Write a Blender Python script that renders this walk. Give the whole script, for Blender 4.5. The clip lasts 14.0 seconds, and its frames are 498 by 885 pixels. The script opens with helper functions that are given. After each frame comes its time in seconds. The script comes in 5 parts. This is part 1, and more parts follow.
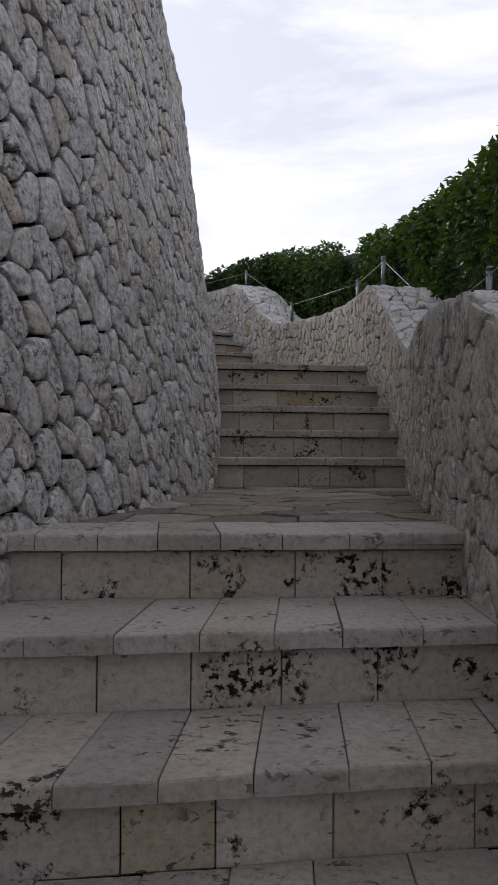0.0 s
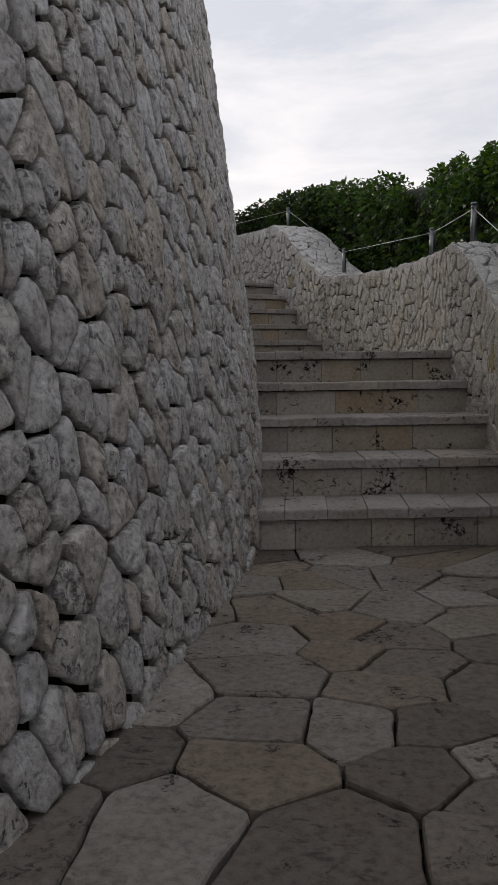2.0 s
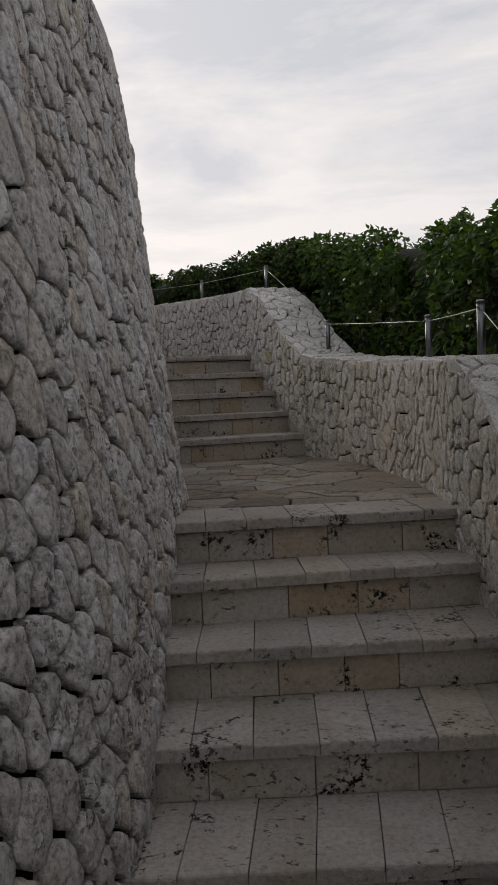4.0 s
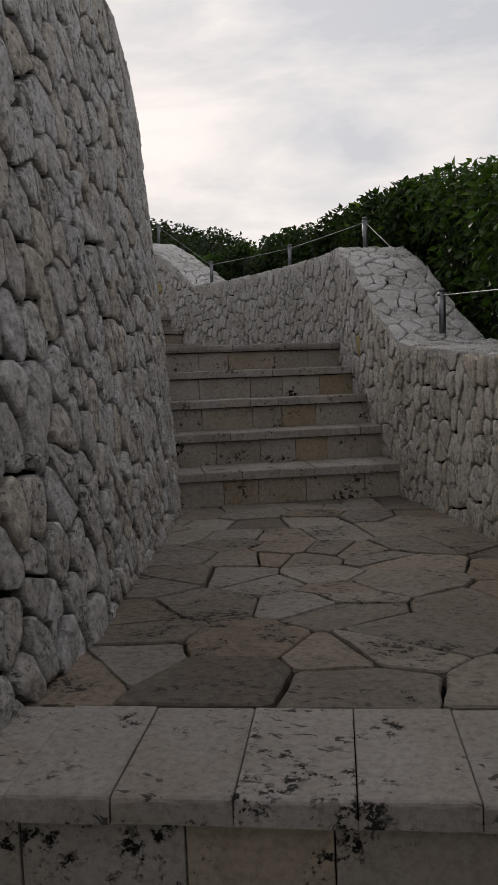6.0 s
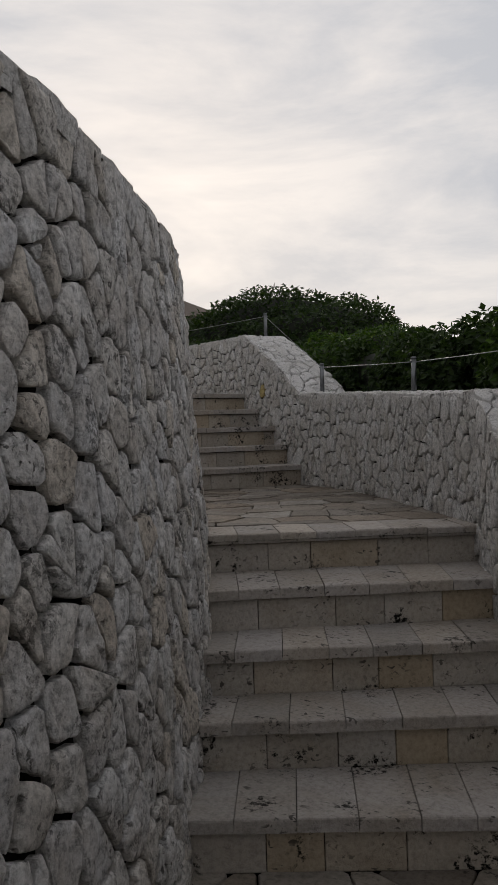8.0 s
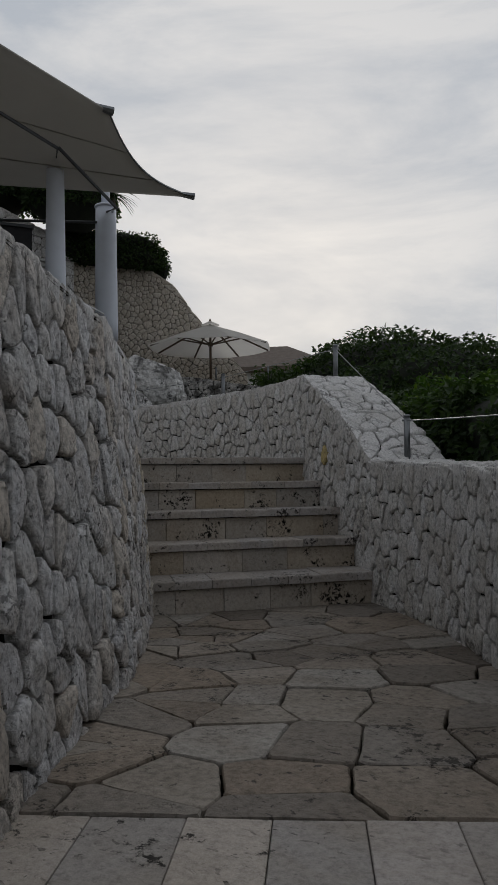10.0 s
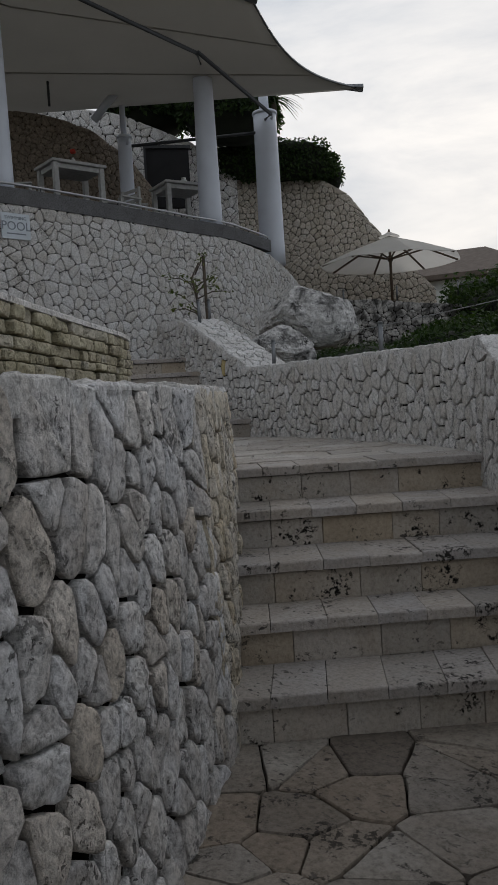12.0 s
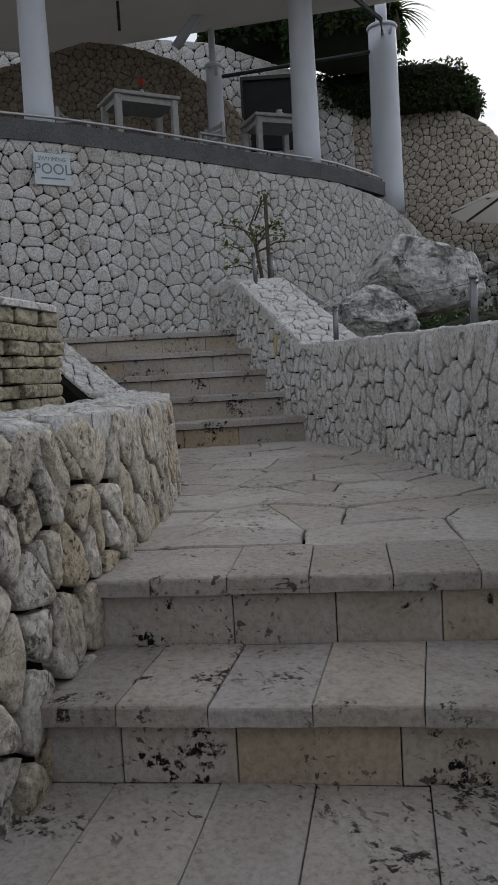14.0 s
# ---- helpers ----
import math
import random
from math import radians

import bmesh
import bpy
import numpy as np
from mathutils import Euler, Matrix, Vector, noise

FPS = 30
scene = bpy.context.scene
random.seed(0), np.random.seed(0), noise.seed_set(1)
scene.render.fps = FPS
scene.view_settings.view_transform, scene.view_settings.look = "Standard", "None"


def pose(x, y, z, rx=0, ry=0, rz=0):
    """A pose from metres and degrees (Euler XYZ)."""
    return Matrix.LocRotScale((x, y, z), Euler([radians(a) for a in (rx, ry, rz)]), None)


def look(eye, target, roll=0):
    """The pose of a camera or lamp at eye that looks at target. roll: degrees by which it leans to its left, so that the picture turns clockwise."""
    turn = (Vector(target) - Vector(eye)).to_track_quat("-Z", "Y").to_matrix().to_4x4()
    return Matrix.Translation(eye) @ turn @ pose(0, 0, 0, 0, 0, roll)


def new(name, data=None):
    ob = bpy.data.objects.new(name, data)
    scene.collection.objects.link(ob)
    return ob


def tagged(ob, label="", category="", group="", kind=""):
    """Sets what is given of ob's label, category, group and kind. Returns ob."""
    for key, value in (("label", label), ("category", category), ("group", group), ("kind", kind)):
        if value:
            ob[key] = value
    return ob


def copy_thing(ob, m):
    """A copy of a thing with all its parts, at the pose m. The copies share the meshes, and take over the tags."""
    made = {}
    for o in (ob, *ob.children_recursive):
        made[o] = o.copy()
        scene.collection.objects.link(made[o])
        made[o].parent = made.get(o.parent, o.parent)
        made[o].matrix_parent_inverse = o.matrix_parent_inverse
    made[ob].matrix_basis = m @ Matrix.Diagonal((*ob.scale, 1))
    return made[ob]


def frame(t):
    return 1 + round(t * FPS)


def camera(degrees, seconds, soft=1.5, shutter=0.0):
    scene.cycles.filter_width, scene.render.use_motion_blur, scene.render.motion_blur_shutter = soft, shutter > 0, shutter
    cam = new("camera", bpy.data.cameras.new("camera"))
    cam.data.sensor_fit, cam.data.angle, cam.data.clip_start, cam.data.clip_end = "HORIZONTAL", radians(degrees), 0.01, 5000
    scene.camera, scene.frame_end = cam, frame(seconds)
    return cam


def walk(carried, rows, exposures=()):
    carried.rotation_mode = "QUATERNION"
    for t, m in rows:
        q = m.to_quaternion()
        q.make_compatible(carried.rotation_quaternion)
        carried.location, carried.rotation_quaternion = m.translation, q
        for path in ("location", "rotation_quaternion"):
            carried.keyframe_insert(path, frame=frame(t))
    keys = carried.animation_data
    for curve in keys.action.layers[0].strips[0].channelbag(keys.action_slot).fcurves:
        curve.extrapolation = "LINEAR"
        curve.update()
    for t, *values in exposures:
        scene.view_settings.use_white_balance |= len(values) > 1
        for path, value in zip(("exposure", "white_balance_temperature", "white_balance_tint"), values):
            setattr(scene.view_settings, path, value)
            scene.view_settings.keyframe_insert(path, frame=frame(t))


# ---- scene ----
cam = camera(34.3, 14.0, soft=1.0)
PATH = [
    (0, (0.179, -2.211, 0.203), (0.021, -0.217, 0.218), 0.4),
    (0.5, (0.14, -1.811, 0.383), (-0.093, 0.175, 0.33), 1.1),
    (1, (0.033, -1.508, 0.442), (-0.21, 0.473, 0.303), 1.4),
    (1.5, (0.06, -1.17, 0.626), (-0.172, 0.813, 0.495), -0.9),
    (2, (0.022, -0.837, 0.743), (-0.237, 1.138, 0.566), -0.7),
    (2.5, (0.087, -0.431, 0.945), (-0.075, 1.555, 0.767), -2.0),
    (3, (0.117, -0.098, 1.077), (-0.02, 1.891, 0.914), -2.5),
    (3.5, (0.197, 0.278, 1.255), (-0.017, 2.261, 1.11), -3.1),
    (3.7, (0.227, 0.408, 1.337), (-0.024, 2.388, 1.211), -2.8),
    (5.8, (0.332, 2.613, 1.443), (-0.288, 4.508, 1.295), -2.6),
    (6, (0.342, 2.842, 1.475), (-0.311, 4.727, 1.325), -2.2),
    (6.5, (0.276, 3.27, 1.701), (-0.45, 5.127, 1.547), -2.0),
    (7, (0.275, 3.682, 1.896), (-0.527, 5.514, 1.849), -3.2),
    (7.5, (0.144, 4.043, 2.082), (-0.756, 5.829, 2.035), -3.2),
    (7.7, (0.112, 4.223, 2.156), (-0.813, 5.996, 2.124), -2.5),
    (9.8, (-0.606, 6.617, 2.29), (-1.918, 8.127, 2.285), -0.5),
    (10, (-0.71, 6.912, 2.387), (-1.948, 8.479, 2.498), -0.9),
    (10.5, (-0.927, 7.427, 2.6), (-2.232, 8.936, 2.746), -0.3),
    (11, (-1.095, 7.715, 2.696), (-2.565, 9.07, 2.753), -3.0),
    (11.5, (-1.267, 7.997, 2.807), (-2.781, 9.303, 2.735), -3.5),
    (12, (-1.453, 8.297, 2.934), (-3.043, 9.506, 2.835), -3.5),
    (12.5, (-1.756, 8.7, 3.094), (-3.388, 9.842, 2.921), -3.2),
    (13, (-2.041, 9.205, 3.131), (-3.732, 10.269, 3.045), -2.3),
    (13.5, (-2.401, 9.722, 3.069), (-4.033, 10.871, 2.941), -2.0),
    (13.9, (-2.727, 10.092, 3.082), (-4.469, 11.062, 2.924), -3.5),
    (14, (-2.812, 10.18, 3.085), (-4.594, 11.074, 2.918), -3.3),
]

# exposure and white balance follow the phone's own metering
EXPO = [(0, 0.32, 6250, 16), (0.5, -0.05, 6250, 15), (1, 0.10, 6350, 15), (1.5, 0.15, 6400, 14), (2, 0.10, 6500, 14), (3, 0.08, 6720, 14), (3.5, 0.00, 6720, 14), (6, -0.14, 6720, 14), (7, -0.28, 6720, 13), (7.5, -0.28, 6720, 13), (10, -0.55, 6300, 10), (10.5, -0.80, 6300, 10), (11, -0.80, 6300, 10), (11.5, -0.48, 6250, 10), (12, -0.24, 6250, 10), (12.5, -0.09, 6200, 11), (13.5, -0.02, 6200, 11), (14, 0.10, 6200, 11)]
walk(cam, [(t, look(eye, target, roll)) for t, eye, target, roll in PATH], EXPO)

# ---- world and sun: thin bright overcast, low sun behind cloud ahead ----
SUN_AZ, SUN_EL = radians(-35), radians(20)      # azimuth from +y, minus is to the left
world = bpy.data.worlds.new("sky")
scene.world = world
world.use_nodes = True
wn, wl = world.node_tree.nodes, world.node_tree.links
wn.clear()


def wnode(kind, **kw):
    n = wn.new(kind)
    for k, v in kw.items():
        n.inputs[k].default_value = v
    return n


sky = wn.new("ShaderNodeTexSky")
sky.sky_type = "NISHITA"
sky.sun_disc = False
sky.sun_elevation, sky.sun_rotation = SUN_EL, SUN_AZ
sky.dust_density, sky.ozone_density = 2.0, 1.0
sky_bg = wnode("ShaderNodeBackground", Strength=0.07)
wl.new(sky.outputs[0], sky_bg.inputs["Color"])
wco = wn.new("ShaderNodeTexCoord")
wmap = wn.new("ShaderNodeMapping")
wmap.inputs["Scale"].default_value = (1.0, 1.0, 3.8)
wl.new(wco.outputs["Generated"], wmap.inputs["Vector"])
cn = wnode("ShaderNodeTexNoise", Scale=2.3, Detail=9.0, Roughness=0.60, Distortion=0.4)
wl.new(wmap.outputs[0], cn.inputs["Vector"])
cr = wn.new("ShaderNodeValToRGB")
cr.color_ramp.elements[0].position, cr.color_ramp.elements[0].color = 0.40, (0.69, 0.732, 0.785, 1)
cr.color_ramp.elements[1].position, cr.color_ramp.elements[1].color = 0.60, (1.0, 0.988, 0.972, 1)
wl.new(cn.outputs["Fac"], cr.inputs["Fac"])
# brighter towards the veiled sun
dot = wn.new("ShaderNodeVectorMath")
dot.operation = "DOT_PRODUCT"
dot.inputs[1].default_value = (math.sin(SUN_AZ) * math.cos(SUN_EL), math.cos(SUN_AZ) * math.cos(SUN_EL), math.sin(SUN_EL))
wl.new(wco.outputs["Generated"], dot.inputs[0])
glow = wn.new("ShaderNodeMapRange")
glow.inputs["From Min"].default_value, glow.inputs["From Max"].default_value = -0.4, 1.0
glow.inputs["To Min"].default_value, glow.inputs["To Max"].default_value = 0.62, 1.00
wl.new(dot.outputs["Value"], glow.inputs["Value"])
cloud_bg = wn.new("ShaderNodeBackground")
wl.new(cr.outputs["Color"], cloud_bg.inputs["Color"])
wl.new(glow.outputs[0], cloud_bg.inputs["Strength"])
wmix = wn.new("ShaderNodeMixShader")
wmix.inputs["Fac"].default_value = 0.90
wl.new(sky_bg.outputs[0], wmix.inputs[1])
wl.new(cloud_bg.outputs[0], wmix.inputs[2])
wout = wn.new("ShaderNodeOutputWorld")
wl.new(wmix.outputs[0], wout.inputs["Surface"])

sun = new("sun", bpy.data.lights.new("sun", "SUN"))
sun.data.energy, sun.data.angle, sun.data.color = 0.7, radians(14), (1.0, 0.94, 0.86)
sun.matrix_world = look((0, 0, 20), Vector((0, 0, 20)) - Vector(dot.inputs[1].default_value))


# ---- materials ----
def material(name):
    m = bpy.data.materials.new(name)
    m.use_nodes = True
    n = m.node_tree.nodes
    return m, n, m.node_tree.links, n["Principled BSDF"]


def ramp(n, stops):
    r = n.new("ShaderNodeValToRGB")
    el = r.color_ramp.elements
    for i, (p, c) in enumerate(stops):
        e = el[i] if i < 2 else el.new(p)
        e.position, e.color = p, (*c, 1) if len(c) == 3 else c
    return r


def noise_tex(n, l, vec, scale, detail=6.0, rough=0.55, dist=0.0):
    t = n.new("ShaderNodeTexNoise")
    t.inputs["Scale"].default_value, t.inputs["Detail"].default_value = scale, detail
    t.inputs["Roughness"].default_value, t.inputs["Distortion"].default_value = rough, dist
    l.new(vec, t.inputs["Vector"])
    return t


def mix(n, l, mode, fac, a, b):
    x = n.new("ShaderNodeMix")
    x.data_type, x.blend_type = "RGBA", mode
    for sock, v in ((x.inputs[0], fac), (x.inputs[6], a), (x.inputs[7], b)):
        if hasattr(v, "links"):
            l.new(v, sock)
        elif isinstance(v, tuple):
            sock.default_value = (*v, 1)
        else:
            sock.default_value = v
    return x.outputs[2]


def piece_random(n, l):
    """One number for each piece, whether it is an object or an island of a joined mesh."""
    a, b, s, f = n.new("ShaderNodeObjectInfo"), n.new("ShaderNodeNewGeometry"), n.new("ShaderNodeMath"), n.new("ShaderNodeMath")
    s.operation, f.operation = "ADD", "FRACT"
    l.new(a.outputs["Random"], s.inputs[0])
    l.new(b.outputs["Random Per Island"], s.inputs[1])
    l.new(s.outputs[0], f.inputs[0])
    return f.outputs[0]


def stone_material(name, tones, stain=(0.30, 0.26, 0.20), stain_amount=0.35, sharp=(0.42, 0.72), lichen=0.0, spread=0.535, pit=0.0, rough=0.9, bump=0.5, grain=60.0, blotch=4.0, speck=1.0, spec=0.10, share=0.04):
    """Weathered limestone: a tone for each piece, cloudy stains, dark lichen spots, pits and grain."""
    m, n, l, bsdf = material(name)
    co = n.new("ShaderNodeTexCoord").outputs["Object"]
    rnd = piece_random(n, l)
    tone = ramp(n, [(i / (len(tones) - 1), c) for i, c in enumerate(tones)])
    l.new(rnd, tone.inputs["Fac"])
    cloud = noise_tex(n, l, co, blotch, 8, 0.62, 0.6)
    sr = ramp(n, [(sharp[0], (0, 0, 0)), (sharp[1], (1, 1, 1))])
    l.new(cloud.outputs["Fac"], sr.inputs["Fac"])
    sf = n.new("ShaderNodeMath")
    sf.operation = "MULTIPLY"
    sf.inputs[1].default_value = stain_amount
    l.new(sr.outputs["Color"], sf.inputs[0])
    col = mix(n, l, "MIX", sf.outputs[0], tone.outputs["Color"], stain)
    fine = noise_tex(n, l, co, grain, 8, 0.7)
    fr = ramp(n, [(0.32, (1 - 0.55 * speck,) * 3), (0.50, (1.0, 1.0, 1.0)), (0.68, (1 + 0.30 * speck,) * 3)])
    l.new(fine.outputs["Fac"], fr.inputs["Fac"])
    col = mix(n, l, "MULTIPLY", 1.0, col, fr.outputs["Color"])
    height = fine.outputs["Fac"]
    if lichen:
        a = noise_tex(n, l, co, 5.5, 10, 0.72, 0.3)
        b = noise_tex(n, l, co, 46.0, 6, 0.68)
        ar = ramp(n, [(spread, (0, 0, 0)), (spread + 0.05, (1, 1, 1))])
        br = ramp(n, [(0.49, (0, 0, 0)), (0.53, (1, 1, 1))])
        own = rnd
        for op, x in (("MULTIPLY", 7.31), ("FRACT", 0.0), ("SUBTRACT", 0.55), ("MULTIPLY", share)):
            mn = n.new("ShaderNodeMath")
            mn.operation = op
            mn.inputs[1].default_value = x
            l.new(own, mn.inputs[0])
            own = mn.outputs[0]
        add = n.new("ShaderNodeMath")
        l.new(a.outputs["Fac"], add.inputs[0])
        l.new(own, add.inputs[1])
        l.new(add.outputs[0], ar.inputs["Fac"])
        l.new(b.outputs["Fac"], br.inputs["Fac"])
        lm = n.new("ShaderNodeMath")
        lm.operation = "MULTIPLY"
        l.new(ar.outputs["Color"], lm.inputs[0])
        l.new(br.outputs["Color"], lm.inputs[1])
        lf = n.new("ShaderNodeMath")
        lf.operation = "MULTIPLY"
        lf.inputs[1].default_value = lichen
        l.new(lm.outputs[0], lf.inputs[0])
        col = mix(n, l, "MIX", lf.outputs[0], col, (0.014, 0.013, 0.012))
    if pit:
        mp = n.new("ShaderNodeMapping")
        mp.inputs["Scale"].default_value = (1.0, 1.7, 1.7)
        l.new(co, mp.inputs["Vector"])
        v = noise_tex(n, l, mp.outputs[0], 30.0, 4, 0.5, 0.6)
        pr = ramp(n, [(0.605, (1, 1, 1)), (0.635, (0, 0, 0))])
        l.new(v.outputs["Fac"], pr.inputs["Fac"])
        where = noise_tex(n, l, co, 4.2, 5, 0.6, 0.4)
        wr = ramp(n, [(0.50, (0, 0, 0)), (0.60, (1, 1, 1))])
        l.new(where.outputs["Fac"], wr.inputs["Fac"])
        inv = n.new("ShaderNodeMath")
        inv.operation = "SUBTRACT"
        inv.inputs[0].default_value = 1.0
        l.new(pr.outputs["Color"], inv.inputs[1])
        pm = n.new("ShaderNodeMath")
        pm.operation = "MULTIPLY"
        l.new(inv.outputs[0], pm.inputs[0])
        l.new(wr.outputs["Color"], pm.inputs[1])
        pf = n.new("ShaderNodeMath")
        pf.operation = "MULTIPLY"
        pf.inputs[1].default_value = pit
        l.new(pm.outputs[0], pf.inputs[0])
        col = mix(n, l, "MIX", pf.outputs[0], col, (0.06, 0.055, 0.05))
        hm = n.new("ShaderNodeMath")
        hm.operation = "MULTIPLY_ADD"
        hm.inputs[1].default_value = -1.6
        l.new(pm.outputs[0], hm.inputs[0])
        l.new(fine.outputs["Fac"], hm.inputs[2])
        height = hm.outputs[0]
    l.new(col, bsdf.inputs["Base Color"])
    bsdf.inputs["Roughness"].default_value = rough
    bsdf.inputs["Specular IOR Level"].default_value = spec
    coarse = noise_tex(n, l, co, grain * 0.42, 8, 0.66)
    b1, b2 = n.new("ShaderNodeBump"), n.new("ShaderNodeBump")
    b1.inputs["Strength"].default_value, b1.inputs["Distance"].default_value = bump, 0.022
    b2.inputs["Strength"].default_value, b2.inputs["Distance"].default_value = min(1.0, bump * 1.2), 0.011
    l.new(coarse.outputs["Fac"], b1.inputs["Height"])
    l.new(height, b2.inputs["Height"])
    l.new(b1.outputs[0], b2.inputs["Normal"])
    l.new(b2.outputs[0], bsdf.inputs["Normal"])
    return m


def plain(name, colour, rough=0.6, metal=0.0, vary=0.25, scale=8.0, bump=0.0):
    m, n, l, bsdf = material(name)
    co = n.new("ShaderNodeTexCoord").outputs["Object"]
    t = noise_tex(n, l, co, scale, 6, 0.6)
    r = ramp(n, [(0.25, tuple(c * (1 - vary) for c in colour)), (0.75, tuple(min(1, c * (1 + vary)) for c in colour))])
    l.new(t.outputs["Fac"], r.inputs["Fac"])
    l.new(r.outputs["Color"], bsdf.inputs["Base Color"])
    bsdf.inputs["Roughness"].default_value, bsdf.inputs["Metallic"].default_value = rough, metal
    if bump:
        b = n.new("ShaderNodeBump")
        b.inputs["Strength"].default_value, b.inputs["Distance"].default_value = bump, 0.01
        t2 = noise_tex(n, l, co, scale * 6, 6, 0.65)
        l.new(t2.outputs["Fac"], b.inputs["Height"])
        l.new(b.outputs[0], bsdf.inputs["Normal"])
    return m


def cloth(name, colour, vary, scale, through_light):
    """Woven cloth that lets some daylight through."""
    m = plain(name, colour, 0.85, 0.0, vary, scale)
    n, l = m.node_tree.nodes, m.node_tree.links
    tr, ms = n.new("ShaderNodeBsdfTranslucent"), n.new("ShaderNodeMixShader")
    tr.inputs["Color"].default_value, ms.inputs["Fac"].default_value = (*colour, 1), through_light
    l.new(n["Principled BSDF"].outputs[0], ms.inputs[1])
    l.new(tr.outputs[0], ms.inputs[2])
    l.new(ms.outputs[0], n["Material Output"].inputs["Surface"])
    return m


def leaf_material(name, tones, rough=0.42):
    m, n, l, bsdf = material(name)
    r = ramp(n, [(i / (len(tones) - 1), c) for i, c in enumerate(tones)])
    l.new(piece_random(n, l), r.inputs["Fac"])
    l.new(r.outputs["Color"], bsdf.inputs["Base Color"])
    bsdf.inputs["Roughness"].default_value = rough
    bsdf.inputs["Specular IOR Level"].default_value = 0.22
    tr = n.new("ShaderNodeBsdfTranslucent")
    bright = mix(n, l, "MULTIPLY", 1.0, r.outputs["Color"], (1.7, 1.9, 0.7))
    l.new(bright, tr.inputs["Color"])
    ms = n.new("ShaderNodeMixShader")
    ms.inputs["Fac"].default_value = 0.25
    l.new(bsdf.outputs[0], ms.inputs[1])
    l.new(tr.outputs[0], ms.inputs[2])
    l.new(ms.outputs[0], n["Material Output"].inputs["Surface"])
    return m


RUBBLE = stone_material("rubble_limestone", [(0.60, 0.585, 0.575), (0.70, 0.69, 0.685), (0.63, 0.625, 0.635), (0.74, 0.73, 0.73), (0.63, 0.57, 0.50), (0.70, 0.69, 0.69), (0.57, 0.555, 0.55), (0.66, 0.63, 0.60)],
                        stain=(0.40, 0.34, 0.28), stain_amount=0.55, lichen=0.6, spread=0.55, pit=0.75, speck=1.15, bump=1.0, grain=44.0, blotch=6.0)
RUBBLE_WARM = stone_material("rubble_warm", [(0.58, 0.54, 0.48), (0.66, 0.62, 0.56), (0.60, 0.51, 0.37), (0.70, 0.67, 0.62), (0.62, 0.55, 0.43), (0.66, 0.63, 0.59)],
                             stain=(0.36, 0.29, 0.19), stain_amount=0.55, lichen=0.7, spread=0.545, pit=0.75, speck=1.15, bump=1.0, grain=44.0, blotch=6.0)
RUBBLE_PALE = stone_material("rubble_pale", [(0.66, 0.65, 0.64), (0.73, 0.72, 0.715), (0.63, 0.61, 0.585), (0.76, 0.755, 0.755)],
                             stain=(0.42, 0.37, 0.31), stain_amount=0.45, lichen=0.55, spread=0.55, speck=0.95, bump=1.0, grain=52.0, blotch=6.0)
RUBBLE_CREAM = stone_material("rubble_cream", [(0.70, 0.665, 0.61), (0.76, 0.735, 0.69), (0.68, 0.63, 0.55), (0.78, 0.76, 0.725), (0.72, 0.66, 0.56)],
                              stain=(0.45, 0.39, 0.31), stain_amount=0.45, lichen=0.55, spread=0.55, speck=0.95, bump=1.0, grain=52.0, blotch=6.0)
CAP = stone_material("cap_stone", [(0.72, 0.705, 0.70), (0.78, 0.77, 0.765), (0.66, 0.645, 0.63)], stain=(0.42, 0.395, 0.365), stain_amount=0.4, lichen=0.55, speck=0.7, bump=0.8, grain=80.0)
OCHRE = stone_material("ochre_stone", [(0.50, 0.40, 0.19), (0.55, 0.45, 0.22)], stain=(0.42, 0.36, 0.24), stain_amount=0.6, bump=0.5)
# Mortar, coloured near-black so that it also paints the shade in the joints.
MORTAR_SHADE = stone_material("mortar_joint_shade", [(0.014, 0.012, 0.011), (0.018, 0.016, 0.014)], stain=(0.010, 0.009, 0.008), stain_amount=0.7, bump=0.4, spec=0.0)
TREAD = stone_material("tread_limestone", [(0.351, 0.322, 0.298), (0.421, 0.391, 0.369), (0.369, 0.350, 0.341), (0.437, 0.394, 0.351), (0.313, 0.294, 0.279), (0.405, 0.380, 0.365)],
                       stain=(0.25, 0.205, 0.15), stain_amount=0.55, lichen=0.95, spread=0.57, pit=0.9, rough=0.8, bump=0.36, grain=60.0, blotch=3.0, share=0.075, speck=0.55)
RISER = stone_material("riser_limestone", [(0.42, 0.385, 0.345), (0.465, 0.43, 0.39), (0.40, 0.325, 0.23), (0.485, 0.455, 0.415), (0.37, 0.345, 0.315), (0.45, 0.405, 0.345)],
                       stain=(0.28, 0.22, 0.15), stain_amount=0.5, lichen=1.0, spread=0.55, pit=0.85, rough=0.85, bump=0.34, grain=60.0, blotch=3.4, share=0.075, speck=0.5)
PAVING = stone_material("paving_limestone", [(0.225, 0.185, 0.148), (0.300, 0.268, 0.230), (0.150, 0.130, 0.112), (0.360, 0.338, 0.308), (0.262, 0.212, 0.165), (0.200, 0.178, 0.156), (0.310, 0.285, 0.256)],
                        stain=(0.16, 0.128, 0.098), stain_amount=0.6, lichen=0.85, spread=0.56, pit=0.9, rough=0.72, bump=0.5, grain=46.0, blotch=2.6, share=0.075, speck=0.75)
PAVING_PALE = stone_material("paving_pale_limestone", [(0.43, 0.395, 0.36), (0.48, 0.45, 0.42), (0.40, 0.37, 0.345), (0.51, 0.49, 0.465), (0.45, 0.415, 0.38)],
                             stain=(0.30, 0.26, 0.21), stain_amount=0.5, lichen=0.6, spread=0.57, pit=0.8, rough=0.72, bump=0.4, grain=46.0, blotch=2.6, speck=0.55)
